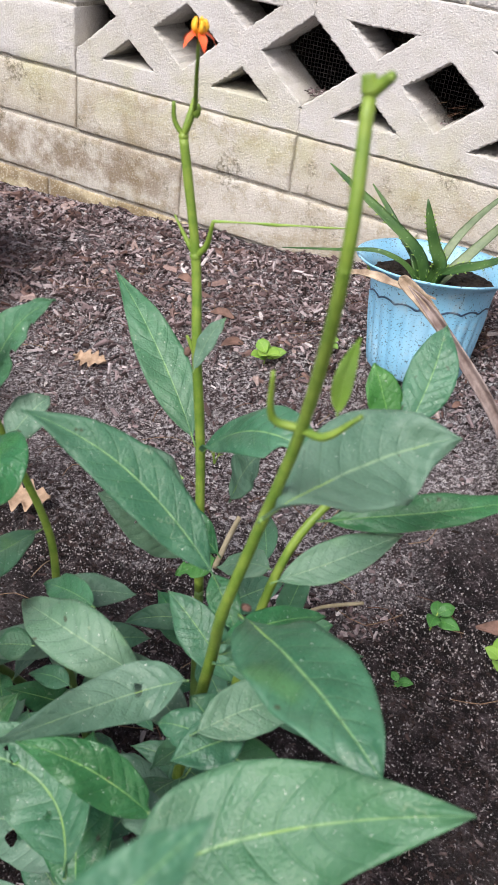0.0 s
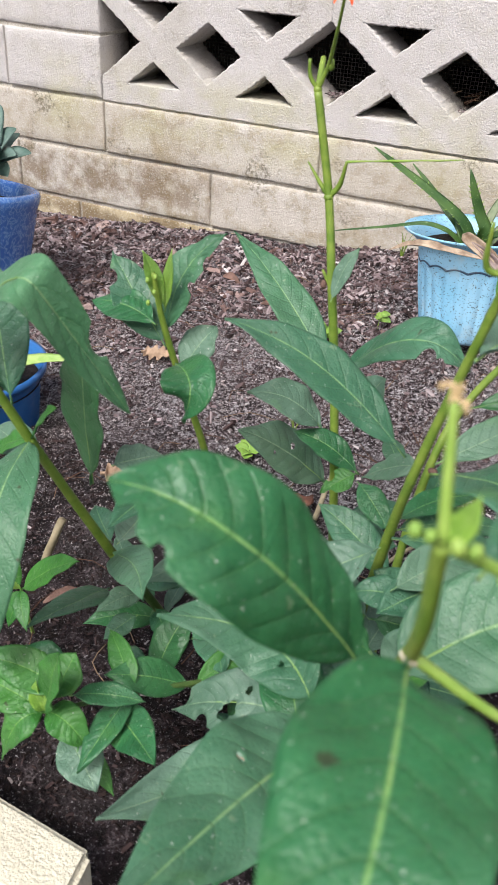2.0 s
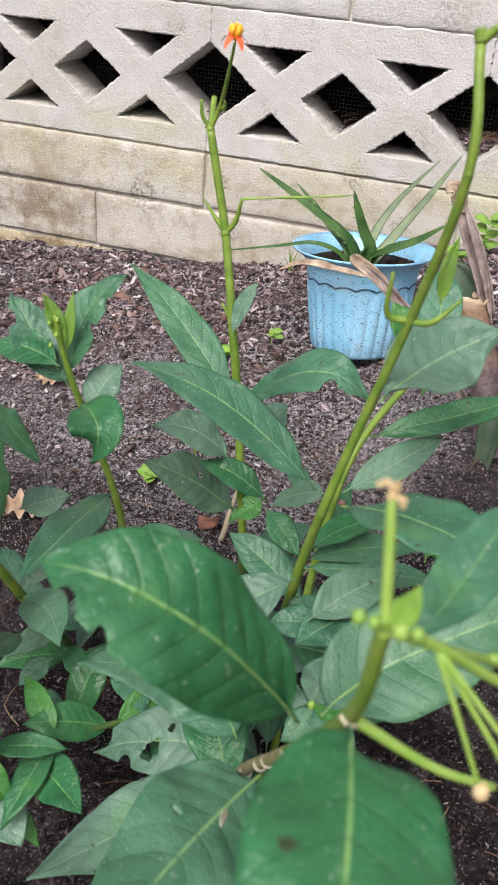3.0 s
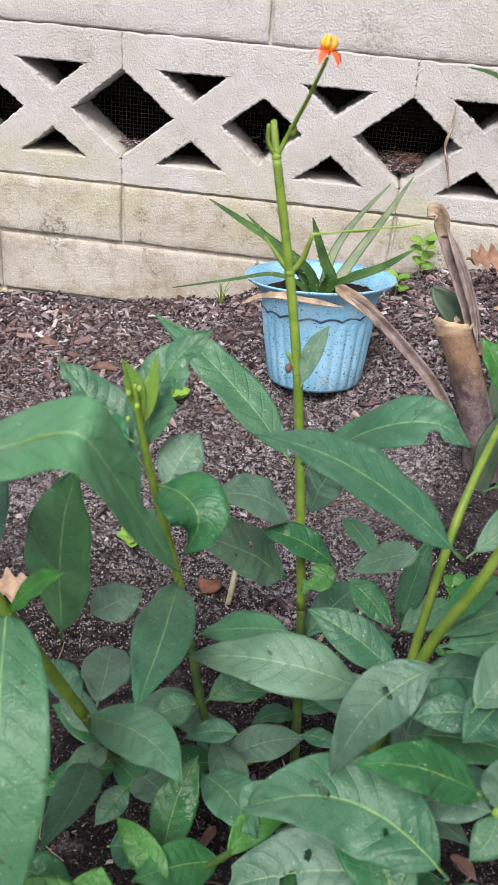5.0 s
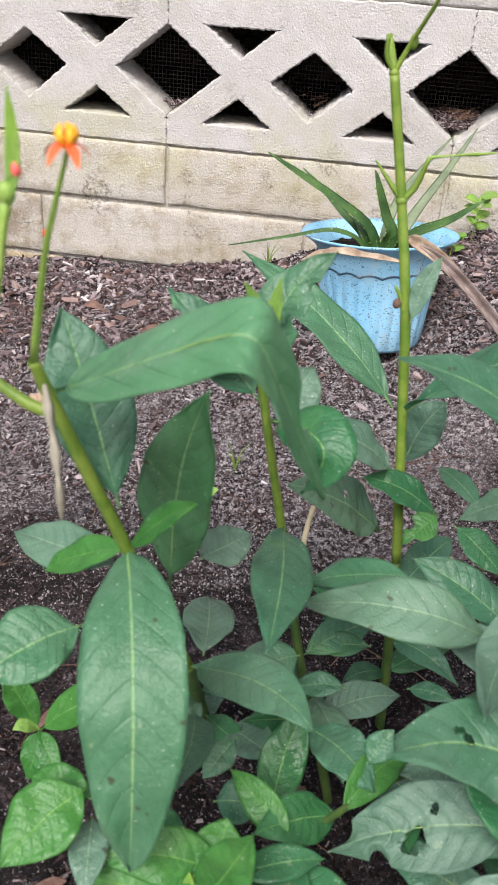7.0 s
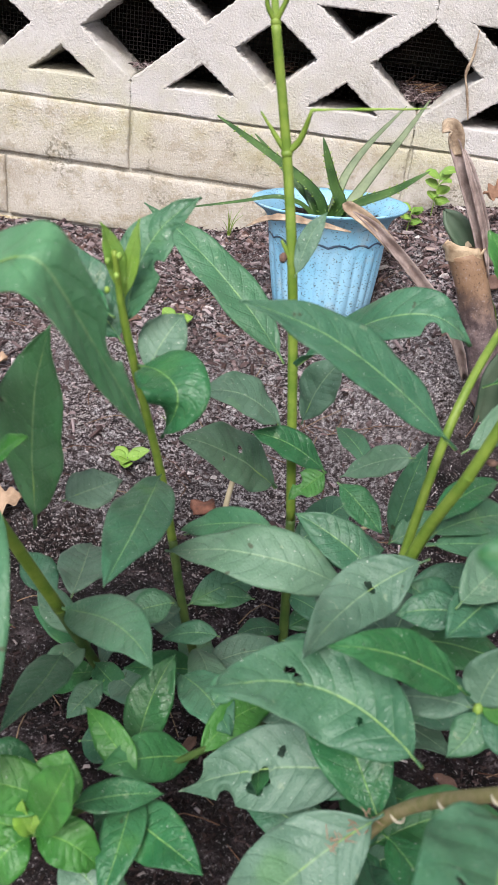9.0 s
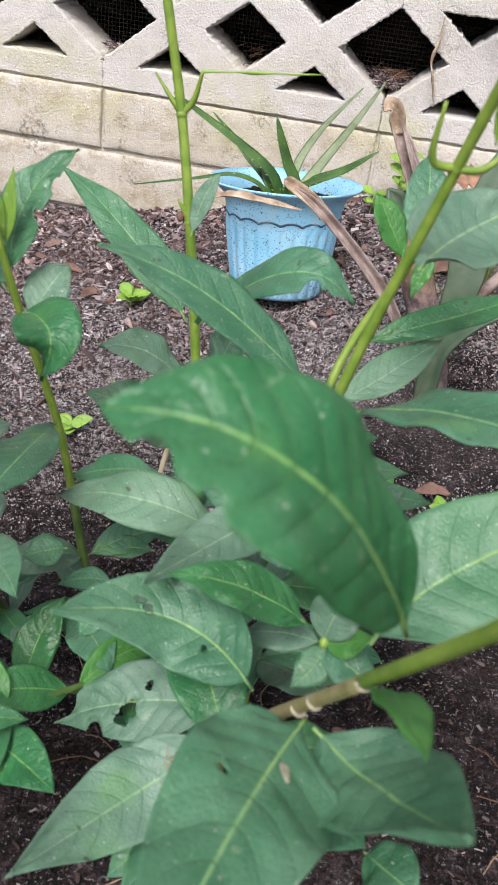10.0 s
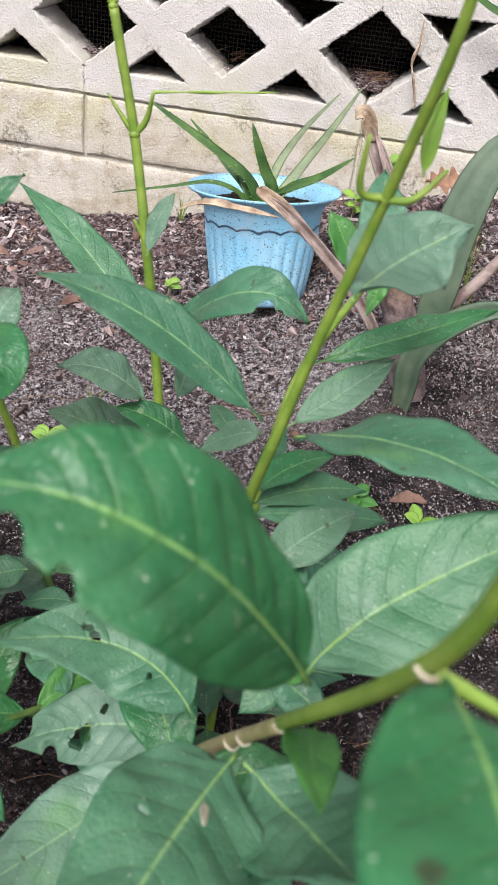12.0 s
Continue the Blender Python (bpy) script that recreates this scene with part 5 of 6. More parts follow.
leaf(leaning, (0.4404, 0.65, 0.2038), (0.4291, 0.635, 0.2038), (0.4178, 0.62, 0.1994), 0.0228, leaf_mid)
leaf(leaning, (0.4337, 0.6, 0.1826), (0.4378, 0.605, 0.197), (0.4453, 0.61, 0.214), 0.022, leaf_pale)
leaf(leaning, (0.4337, 0.6, 0.1826), (0.4435, 0.598, 0.1876), (0.4524, 0.596, 0.1962), 0.014, leaf_new)
leaf(leaning, (0.4337, 0.6, 0.1826), (0.4136, 0.605, 0.178), (0.3986, 0.61, 0.1677), 0.018, leaf_pale)
leaf(leaning, (0.4337, 0.6, 0.1826), (0.4312, 0.5925, 0.1767), (0.4235, 0.585, 0.1682), 0.016, leaf_mid)
leaf(leaning, (0.4337, 0.6, 0.1826), (0.4477, 0.594, 0.1789), (0.4596, 0.588, 0.1733), 0.02, leaf_mid)
part("bud", ball_bm(bmesh.new(), (0.4337, 0.6, 0.1826), (0.0022, 0.0022, 0.003), 8), bud_lime, leaning)
lower_leaves(leaning, (0.398, 0.668, -0.02), (0.407, 0.665, 0.216), 0.03, 0.15, 5, 0.075, 22, (leaf_mid, leaf_pale, leaf_dark))

side_shoot = milkweed("milkweed", "young milkweed shoot with fresh tip leaves", (0.41, 0.70, 0))
stem(side_shoot, [(0.398, 0.70, -0.02), (0.403, 0.71, 0.12), (0.4151, 0.73, 0.2412), (0.4426, 0.7941, 0.2825), (0.4466, 0.7961, 0.2965)], (0.0029, 0.0027, 0.0024, 0.0021, 0.0012), stem_green, [((0.4426, 0.7941, 0.2825), 0.0025)])
part("bud", ball_bm(bmesh.new(), (0.4466, 0.7941, 0.2905), (0.002, 0.002, 0.003), 8), stalk_lime, side_shoot)
part("bud", ball_bm(bmesh.new(), (0.4396, 0.7941, 0.2925), (0.002, 0.002, 0.003), 8), stalk_lime, side_shoot)
part("bud", ball_bm(bmesh.new(), (0.4436, 0.7941, 0.2955), (0.002, 0.002, 0.003), 8), stalk_lime, side_shoot)
leaf(side_shoot, (0.425, 0.73, 0.2633), (0.4708, 0.75, 0.2809), (0.5155, 0.78, 0.2887), 0.0191, leaf_dark)
leaf(side_shoot, (0.4184, 0.7, 0.2417), (0.4419, 0.7204, 0.259), (0.4654, 0.7409, 0.2682), 0.0210, leaf_pale)
leaf(side_shoot, (0.4401, 0.78, 0.2922), (0.4294, 0.785, 0.3098), (0.4187, 0.79, 0.3227), 0.0184, leaf_new)
leaf(side_shoot, (0.4448, 0.78, 0.2947), (0.4437, 0.8, 0.3211), (0.4426, 0.82, 0.3403), 0.0252, leaf_mid)
leaf(side_shoot, (0.4538, 0.78, 0.2986), (0.4505, 0.775, 0.2889), (0.4472, 0.77, 0.2761), 0.0105, leaf_new)
leaf(side_shoot, (0.4034, 0.77, 0.1305), (0.4084, 0.775, 0.1684), (0.4134, 0.78, 0.1981), 0.0169, leaf_mid)
lower_leaves(side_shoot, (0.398, 0.70, -0.02), (0.405, 0.715, 0.15), 0.04, 0.14, 3, 0.07, 23, (leaf_mid, leaf_pale))

upright = milkweed("milkweed", "young upright milkweed with lime-green tip", (0.32, 0.704, 0))
stem(upright, [(0.322, 0.704, -0.02), (0.305, 0.705, 0.05), (0.2911, 0.7066, 0.099), (0.2800, 0.7125, 0.149)], (0.0030, 0.0029, 0.0027, 0.0025), stem_olive, name="lower_stem")
stem(upright, [(0.2800, 0.7125, 0.1485), (0.2705, 0.7150, 0.1915), (0.2573, 0.69, 0.2811), (0.2526, 0.6835, 0.3214)], (0.0025, 0.0024, 0.0020, 0.0012), stem_green, [((0.2705, 0.7150, 0.1915), 0.0026)])
part("bud", ball_bm(bmesh.new(), (0.2506, 0.681, 0.3174), (0.0013, 0.0013, 0.0017), 8), bud_lime, upright)
part("bud", ball_bm(bmesh.new(), (0.2546, 0.681, 0.3114), (0.0013, 0.0013, 0.0017), 8), bud_lime, upright)
part("bud", ball_bm(bmesh.new(), (0.2506, 0.681, 0.3044), (0.0013, 0.0013, 0.0017), 8), bud_lime, upright)
part("bud", ball_bm(bmesh.new(), (0.2556, 0.681, 0.3204), (0.0013, 0.0013, 0.0017), 8), bud_lime, upright)
leaf(upright, (0.2723, 0.7095, 0.1931), (0.2756, 0.646, 0.2112), (0.2772, 0.5942, 0.2162), 0.0286, leaf_mid)
leaf(upright, (0.2627, 0.69, 0.2658), (0.287, 0.6628, 0.271), (0.2807, 0.668, 0.2424), 0.0303, leaf_dark, fold=0.5)
leaf(upright, (0.2568, 0.69, 0.2823), (0.2651, 0.7, 0.3171), (0.2836, 0.71, 0.3413), 0.0248, leaf_mid, bites=((0.7, 0.06, 1, 0.4), (0.45, 0.05, 1, 0.4)))
leaf(upright, (0.2563, 0.69, 0.275), (0.2324, 0.7, 0.2998), (0.2086, 0.71, 0.3165), 0.0295, leaf_mid, bites=((0.75, 0.08, -1, 0.6), (0.95, 0.06, 1, 0.7)))
leaf(upright, (0.2532, 0.685, 0.2902), (0.2298, 0.6875, 0.2943), (0.2064, 0.69, 0.2927), 0.0233, leaf_dark, bites=((0.85, 0.1, 1, 0.6),))
leaf(upright, (0.2665, 0.69, 0.2617), (0.2727, 0.7, 0.2755), (0.2789, 0.71, 0.2854), 0.0235, leaf_pale)
leaf(upright, (0.2555, 0.69, 0.2962), (0.2588, 0.6888, 0.3182), (0.2621, 0.6876, 0.3355), 0.0077, leaf_lime, broad=0.3, fold=0.5)
leaf(upright, (0.2555, 0.688, 0.2984), (0.2513, 0.6848, 0.3182), (0.2472, 0.6816, 0.3335), 0.0094, leaf_lime, broad=0.3, fold=0.5)
leaf(upright, (0.2431, 0.6507, 0.1514), (0.2392, 0.6784, 0.1498), (0.2353, 0.7061, 0.1413), 0.0271, leaf_pale)
leaf(upright, (0.2374, 0.6573, 0.2053), (0.2486, 0.6687, 0.2082), (0.2598, 0.68, 0.2074), 0.0220, leaf_pale)
leaf(upright, (0.2903, 0.69, 0.1721), (0.3107, 0.705, 0.1722), (0.3312, 0.72, 0.1662), 0.0202, leaf_pale)
lower_leaves(upright, (0.322, 0.704, -0.02), (0.283, 0.711, 0.134), 0.03, 0.10, 4, 0.06, 24, (leaf_mid, leaf_pale, leaf_dark))

broad = milkweed("milkweed", "milkweed with large drooping and folded leaves", (0.24, 0.72, 0))
stem(broad, [(0.243, 0.735, -0.03), (0.2372, 0.7282, 0.0086), (0.2342, 0.6574, 0.136)], (0.0036, 0.0034, 0.0031), stem_olive, name="lower_stem")
stem(broad, [(0.2342, 0.6574, 0.136), (0.2157, 0.6137, 0.2403), (0.1999, 0.5878, 0.3136), (0.1954, 0.58, 0.3367)], (0.0031, 0.0027, 0.0024, 0.002), stem_green, [((0.2157, 0.6137, 0.2403), 0.0031), ((0.2342, 0.6574, 0.136), 0.0034)])
part("shoot", tube_bm([(0.1999, 0.5878, 0.3136), (0.1879, 0.5878, 0.3176), (0.1699, 0.5928, 0.3256)], (0.0024, 0.0022, 0.0016), 8, 10), stem_green, broad)
part("withered_leaf", tube_bm([(0.2064, 0.56, 0.34), (0.2107, 0.555, 0.3198), (0.213, 0.55, 0.2996)], (0.0008, 0.0018, 0.0008, 0.0016, 0.0006, 0.0016, 0.0005), 7, 30, lump=1.2), straw_grey, broad, "hanging curled grey withered leaf")
leaf(broad, (0.1939, 0.5961, 0.3173), (0.2659, 0.5646, 0.3634), (0.291, 0.5982, 0.2882), 0.0285, leaf_lit, bites=((0.78, 0.05, -1, 0.6),), fold=0.15, broad=1.5, kink=0.95)
leaf(broad, (0.2157, 0.6137, 0.2403), (0.2345, 0.555, 0.2225), (0.2377, 0.535, 0.1541), 0.0393, leaf_fair, fold=0.12, broad=1.4, petiole=0.02)
leaf(broad, (0.2248, 0.6546, 0.1893), (0.2338, 0.6433, 0.2555), (0.2429, 0.6321, 0.3071), 0.0355, leaf_lit, broad=0.5)
leaf(broad, (0.2159, 0.6026, 0.2684), (0.2014, 0.6159, 0.3064), (0.1869, 0.6292, 0.335), 0.0321, leaf_mid, broad=0.5)
leaf(broad, (0.2157, 0.6137, 0.2403), (0.1949, 0.6206, 0.2287), (0.1741, 0.6275, 0.2108), 0.0166, leaf_new)
leaf(broad, (0.2157, 0.6137, 0.2403), (0.2307, 0.6071, 0.2614), (0.2457, 0.6005, 0.2766), 0.0134, leaf_new)
leaf(broad, (0.2083, 0.63, 0.2177), (0.1775, 0.645, 0.2147), (0.1468, 0.66, 0.2034), 0.0236, leaf_pale)
leaf(broad, (0.2012, 0.6, 0.2093), (0.1844, 0.585, 0.2078), (0.1676, 0.57, 0.2009), 0.0317, leaf_mid)
leaf(broad, (0.2342, 0.6574, 0.136), (0.2715, 0.6192, 0.1663), (0.2995, 0.5911, 0.1797), 0.0276, leaf_fair)
leaf(broad, (0.2858, 0.621, 0.0775), (0.2912, 0.6397, 0.1014), (0.2966, 0.6584, 0.1186), 0.0241, leaf_dark)
leaf(broad, (0.2978, 0.6628, 0.0997), (0.3156, 0.6424, 0.1077), (0.3334, 0.6221, 0.1091), 0.0258, leaf_mid)
leaf(broad, (0.241, 0.6432, 0.12), (0.2428, 0.6023, 0.1452), (0.2447, 0.5615, 0.1595), 0.0213, leaf_mid)
leaf(broad, (0.2528, 0.6951, 0.052), (0.2689, 0.6778, 0.0648), (0.2849, 0.6605, 0.0715), 0.0247, leaf_pale)
leaf(broad, (0.2328, 0.66, 0.1418), (0.2198, 0.67, 0.1475), (0.2068, 0.68, 0.1491), 0.0185, leaf_mid)
leaf(broad, (0.2571, 0.62, 0.0848), (0.27, 0.62, 0.0882), (0.283, 0.62, 0.0884), 0.0226, leaf_mid)
leaf(broad, (0.2641, 0.64, 0.11), (0.2575, 0.63, 0.1067), (0.251, 0.62, 0.1003), 0.0147, leaf_mid)
lower_leaves(broad, (0.243, 0.735, -0.02), (0.235, 0.68, 0.10), 0.03, 0.09, 4, 0.055, 25, (leaf_mid, leaf_pale, leaf_dark))
part("flower_stalk", tube_bm([(0.1954, 0.58, 0.3367), (0.2065, 0.565, 0.3753), (0.2122, 0.56, 0.3923), (0.2179, 0.555, 0.4073)], (0.0015, 0.001, 0.0008, 0.0006), 8, 14), stalk_lime, broad)
blossom(broad, (0.2179, 0.555, 0.4093), (0.05, -0.1, 1), 0.0075)
part("bud", ball_bm(bmesh.new(), (0.2075, 0.565, 0.3833), (0.0009, 0.0009, 0.0012), 8), petal_red, broad)
part("shoot", tube_bm([(0.1699, 0.5928, 0.3256), (0.1977, 0.55, 0.3674), (0.2037, 0.55, 0.3974)], (0.0016, 0.0015, 0.0013), 8, 10), stalk_lime, broad)
leaf(broad, (0.2037, 0.55, 0.3914), (0.2052, 0.55, 0.4074), (0.2057, 0.55, 0.4224), 0.0038, leaf_lime, fold=0.5)
part("bud", ball_bm(bmesh.new(), (0.2037, 0.55, 0.3974), (0.0024, 0.0024, 0.0032), 8), bud_lime, broad)
part("bud", ball_bm(bmesh.new(), (0.2067, 0.55, 0.4034), (0.0014, 0.0014, 0.002), 8), bud_pink, broad)

foremost = milkweed("milkweed", "bushy milkweed with woody stem and pink buds", (0.40, 0.60, 0))
stem(foremost, [(0.385, 0.62, -0.02), (0.395, 0.585, 0.09), (0.409, 0.56, 0.1661), (0.4408, 0.5024, 0.2674)], (0.0036, 0.0032, 0.0027, 0.0023), stem_woody)
stem(foremost, [(0.4408, 0.5024, 0.2674), (0.4624, 0.4509, 0.3517), (0.467, 0.4301, 0.4009)], (0.0022, 0.0020, 0.0017), stem_green, [((0.4624, 0.4509, 0.3517), 0.0024)], "upper_stem")
part("leaf_scar", tube_bm([(0.4387, 0.5012, 0.2684), (0.4408, 0.5, 0.2674), (0.4429, 0.5012, 0.2664)], (0.0006, 0.0008, 0.0006), 6, 8), scar_pale, foremost, "pale ring-shaped leaf scar")
part("leaf_scar", tube_bm([(0.4603, 0.4497, 0.3527), (0.4624, 0.4485, 0.3517), (0.4645, 0.4497, 0.3507)], (0.0006, 0.0008, 0.0006), 6, 8), scar_pale, foremost, "pale ring-shaped leaf scar")
leaf_scar(foremost, (0.4169, 0.5456, 0.1914), (0.0318, -0.0576, 0.1013), 0.0025)
leaf_scar(foremost, (0.4265, 0.5283, 0.2218), (0.0318, -0.0576, 0.1013), 0.0024)
leaf_scar(foremost, (0.4306, 0.5208, 0.235), (0.0318, -0.0576, 0.1013), 0.0023)
leaf_scar(foremost, (0.4069, 0.5638, 0.1547), (0.014, -0.025, 0.0761), 0.0027)
part("flower_stalk", tube_bm([(0.467, 0.4301, 0.4009), (0.4651, 0.4328, 0.4139), (0.4631, 0.4356, 0.4269)], (0.0013, 0.0011, 0.0009), 8, 10), stalk_lime, foremost)
withered_head(foremost, (0.4631, 0.4356, 0.4269), 0.0020, 0)
withered_head(foremost, (0.4653, 0.4356, 0.4249), 0.0017, 1)
withered_head(foremost, (0.4611, 0.4366, 0.4279), 0.0014, 2)
withered_head(foremost, (0.4636, 0.4356, 0.4289), 0.0012, 3)
leaf(foremost, (0.467, 0.4301, 0.4009), (0.47, 0.4301, 0.4059), (0.4715, 0.4301, 0.4129), 0.0055, leaf_lime, fold=0.3)
part("bud", ball_bm(bmesh.new(), (0.462, 0.4291, 0.4029), (0.0015, 0.0015, 0.0018), 8), bud_lime, foremost)
part("bud", ball_bm(bmesh.new(), (0.465, 0.4281, 0.4034), (0.0013, 0.0013, 0.0016), 8), bud_lime, foremost)
part("bud", ball_bm(bmesh.new(), (0.47, 0.4281, 0.4029), (0.0017, 0.0017, 0.0020), 8), bud_lime, foremost)
part("bud", ball_bm(bmesh.new(), (0.473, 0.4291, 0.4024), (0.0014, 0.0014, 0.0017), 8), bud_lime, foremost)
part("flower_stalk", tube_bm([(0.467, 0.4301, 0.4009), (0.477, 0.4362, 0.3943), (0.4944, 0.4481, 0.3776), (0.5064, 0.4541, 0.3716)], (0.0011, 0.0014, 0.0012, 0.0008), 8, 14, lump=0.3), stalk_lime, foremost)
part("flower_stalk", tube_bm([(0.477, 0.4362, 0.3943), (0.4898, 0.4577, 0.3751), (0.4938, 0.4577, 0.3741)], (0.0008, 0.0008, 0.0007), 6, 8), stalk_lime, foremost)
part("flower_stalk", tube_bm([(0.477, 0.4362, 0.3943), (0.4862, 0.448, 0.3832), (0.4938, 0.4577, 0.3741)], (0.0007, 0.0006, 0.0005), 6, 8), stalk_lime, foremost)
part("bud", ball_bm(bmesh.new(), (0.4938, 0.4577, 0.3741), (0.0016, 0.0016, 0.0018), 10), bud_pink, foremost)
part("flower_stalk", tube_bm([(0.477, 0.4362, 0.3943), (0.4889, 0.4328, 0.3842), (0.4986, 0.43, 0.376)], (0.0007, 0.0006, 0.0005), 6, 8), stalk_lime, foremost)
part("bud", ball_bm(bmesh.new(), (0.4986, 0.43, 0.376), (0.0021, 0.0021, 0.0024), 10), bud_pink, foremost)
part("flower_stalk", tube_bm([(0.477, 0.4362, 0.3943), (0.4916, 0.4328, 0.377), (0.5035, 0.43, 0.3628)], (0.0007, 0.0006, 0.0005), 6, 8), stalk_lime, foremost)
part("bud", ball_bm(bmesh.new(), (0.5035, 0.43, 0.3628), (0.0026, 0.0026, 0.0030), 10), bud_pink, foremost)
part("flower_stalk", tube_bm([(0.477, 0.4362, 0.3943), (0.4854, 0.4328, 0.3785), (0.4922, 0.43, 0.3655)], (0.0007, 0.0006, 0.0005), 6, 8), stalk_lime, foremost)
part("bud", ball_bm(bmesh.new(), (0.4922, 0.43, 0.3655), (0.0018, 0.0018, 0.0021), 10), dry_flower, foremost)
part("bud", ball_bm(bmesh.new(), (0.4908, 0.4577, 0.3751), (0.0022, 0.0018, 0.0018), 8), bud_lime, foremost)
part("petiole", tube_bm([(0.4624, 0.4509, 0.3517), (0.4844, 0.455, 0.3384), (0.5001, 0.46, 0.3321)], (0.0016, 0.0013, 0.0011), 8, 12), stalk_lime, foremost)
leaf(foremost, (0.4453, 0.4847, 0.3044), (0.4171, 0.4596, 0.3612), (0.3791, 0.4544, 0.3692), 0.0385, leaf_dark, fold=0.12, wave=0.03, broad=1.1, bites=((0.86, 0.05, -1, 0.45), (0.72, 0.03, -1, 0.25)))
leaf(foremost, (0.4454, 0.5442, 0.2422), (0.4747, 0.5801, 0.255), (0.535, 0.6, 0.2914), 0.0489, leaf_fair, broad=0.9)
leaf(foremost, (0.4727, 0.45, 0.3796), (0.4796, 0.475, 0.3854), (0.4905, 0.5, 0.3912), 0.0156, leaf_mid)
leaf(foremost, (0.4287, 0.5214, 0.2251), (0.4164, 0.475, 0.2381), (0.4000, 0.405, 0.2535), 0.0480, leaf_fair, holes=((0.45, 0.45, 0.0018),))
leaf(foremost, (0.4316, 0.5191, 0.2254), (0.4517, 0.4971, 0.2296), (0.4656, 0.4545, 0.2786), 0.0446, leaf_fair)
leaf(foremost, (0.4005, 0.56, 0.1588), (0.3699, 0.54, 0.1363), (0.3394, 0.4879, 0.1531), 0.0367, leaf_pale)
leaf(foremost, (0.4635, 0.4402, 0.36), (0.4695, 0.396, 0.366), (0.475, 0.348, 0.35), 0.0393, leaf_dark, broad=0.9)
leaf(foremost, (0.451, 0.5143, 0.2544), (0.4515, 0.4859, 0.2795), (0.4519, 0.4576, 0.2961), 0.0152, leaf_new)
leaf(foremost, (0.4637, 0.54, 0.1366), (0.4732, 0.53, 0.1437), (0.4826, 0.52, 0.1472), 0.0251, leaf_mid)
leaf(foremost, (0.3854, 0.56, 0.0945), (0.3727, 0.55, 0.0865), (0.3601, 0.54, 0.0739), 0.0213, leaf_mid)
leaf(foremost, (0.4277, 0.52, 0.1831), (0.44, 0.505, 0.2011), (0.4523, 0.49, 0.2133), 0.0239, leaf_mid)
lower_leaves(foremost, (0.385, 0.62, -0.02), (0.409, 0.56, 0.166), 0.03, 0.13, 5, 0.075, 26, (leaf_mid, leaf_dark))

sprig = milkweed("milkweed", "low sprawling milkweed sprig with bright young leaves", (0.31, 0.61, 0))
stem(sprig, [(0.385, 0.70, -0.02), (0.36, 0.665, 0.075), (0.309, 0.6015, 0.1067), (0.262, 0.5485, 0.1145)], (0.0021, 0.0020, 0.0018, 0.0013), stem_olive)
leaf(sprig, (0.262, 0.5485, 0.1145), (0.2543, 0.5356, 0.1126), (0.2437, 0.53, 0.0841), 0.0215, leaf_new, broad=0.3)
leaf(sprig, (0.262, 0.5485, 0.1145), (0.2797, 0.5431, 0.121), (0.2945, 0.545, 0.1023), 0.0200, leaf_new, broad=0.3, bites=((0.9, 0.08, 1, 0.6),))
leaf(sprig, (0.262, 0.5485, 0.1145), (0.2725, 0.5440, 0.1510), (0.2821, 0.5417, 0.1770), 0.0215, leaf_new, fold=0.4)
leaf(sprig, (0.262, 0.5485, 0.1145), (0.240, 0.548, 0.1240), (0.2168, 0.548, 0.1214), 0.0250, leaf_new)
leaf(sprig, (0.2842, 0.545, 0.1063), (0.2974, 0.5425, 0.0971), (0.3107, 0.54, 0.0836), 0.0121, leaf_new)
leaf(sprig, (0.262, 0.5485, 0.1145), (0.2635, 0.5480, 0.1290), (0.2660, 0.5500, 0.1400), 0.0100, leaf_lime, fold=0.5)
leaf(sprig, (0.262, 0.5485, 0.1145), (0.2590, 0.5470, 0.1260), (0.2585, 0.5480, 0.1380), 0.0085, leaf_lime, fold=0.5)
leaf(sprig, (0.2848, 0.5753, 0.1051), (0.3099, 0.5592, 0.1168), (0.3351, 0.5431, 0.1211), 0.0249, leaf_dark)
leaf(sprig, (0.2969, 0.56, 0.1049), (0.288, 0.57, 0.1034), (0.2791, 0.58, 0.0985), 0.0156, leaf_dark)
leaf(sprig, (0.2246, 0.58, 0.1187), (0.2389, 0.58, 0.1131), (0.2532, 0.58, 0.1036), 0.0213, leaf_dark)
leaf(sprig, (0.2724, 0.55, 0.1038), (0.2898, 0.54, 0.1029), (0.3071, 0.53, 0.0972), 0.0253, leaf_pale)
leaf(sprig, (0.2135, 0.56, 0.1619), (0.2011, 0.545, 0.1572), (0.1886, 0.53, 0.1476), 0.0286, leaf_new)
leaf(sprig, (0.2156, 0.56, 0.1556), (0.2007, 0.565, 0.1542), (0.1857, 0.57, 0.149), 0.0171, leaf_new)
leaf(sprig, (0.2153, 0.56, 0.1449), (0.2182, 0.545, 0.1431), (0.2212, 0.53, 0.1376), 0.0158, leaf_pale)
leaf(sprig, (0.2646, 0.55, 0.124), (0.2669, 0.56, 0.1358), (0.2693, 0.57, 0.1441), 0.0238, leaf_new)
lower_leaves(sprig, (0.36, 0.665, 0.075), (0.27, 0.55, 0.13), 0.085, 0.125, 4, 0.055, 27, (leaf_mid, leaf_new, leaf_dark))


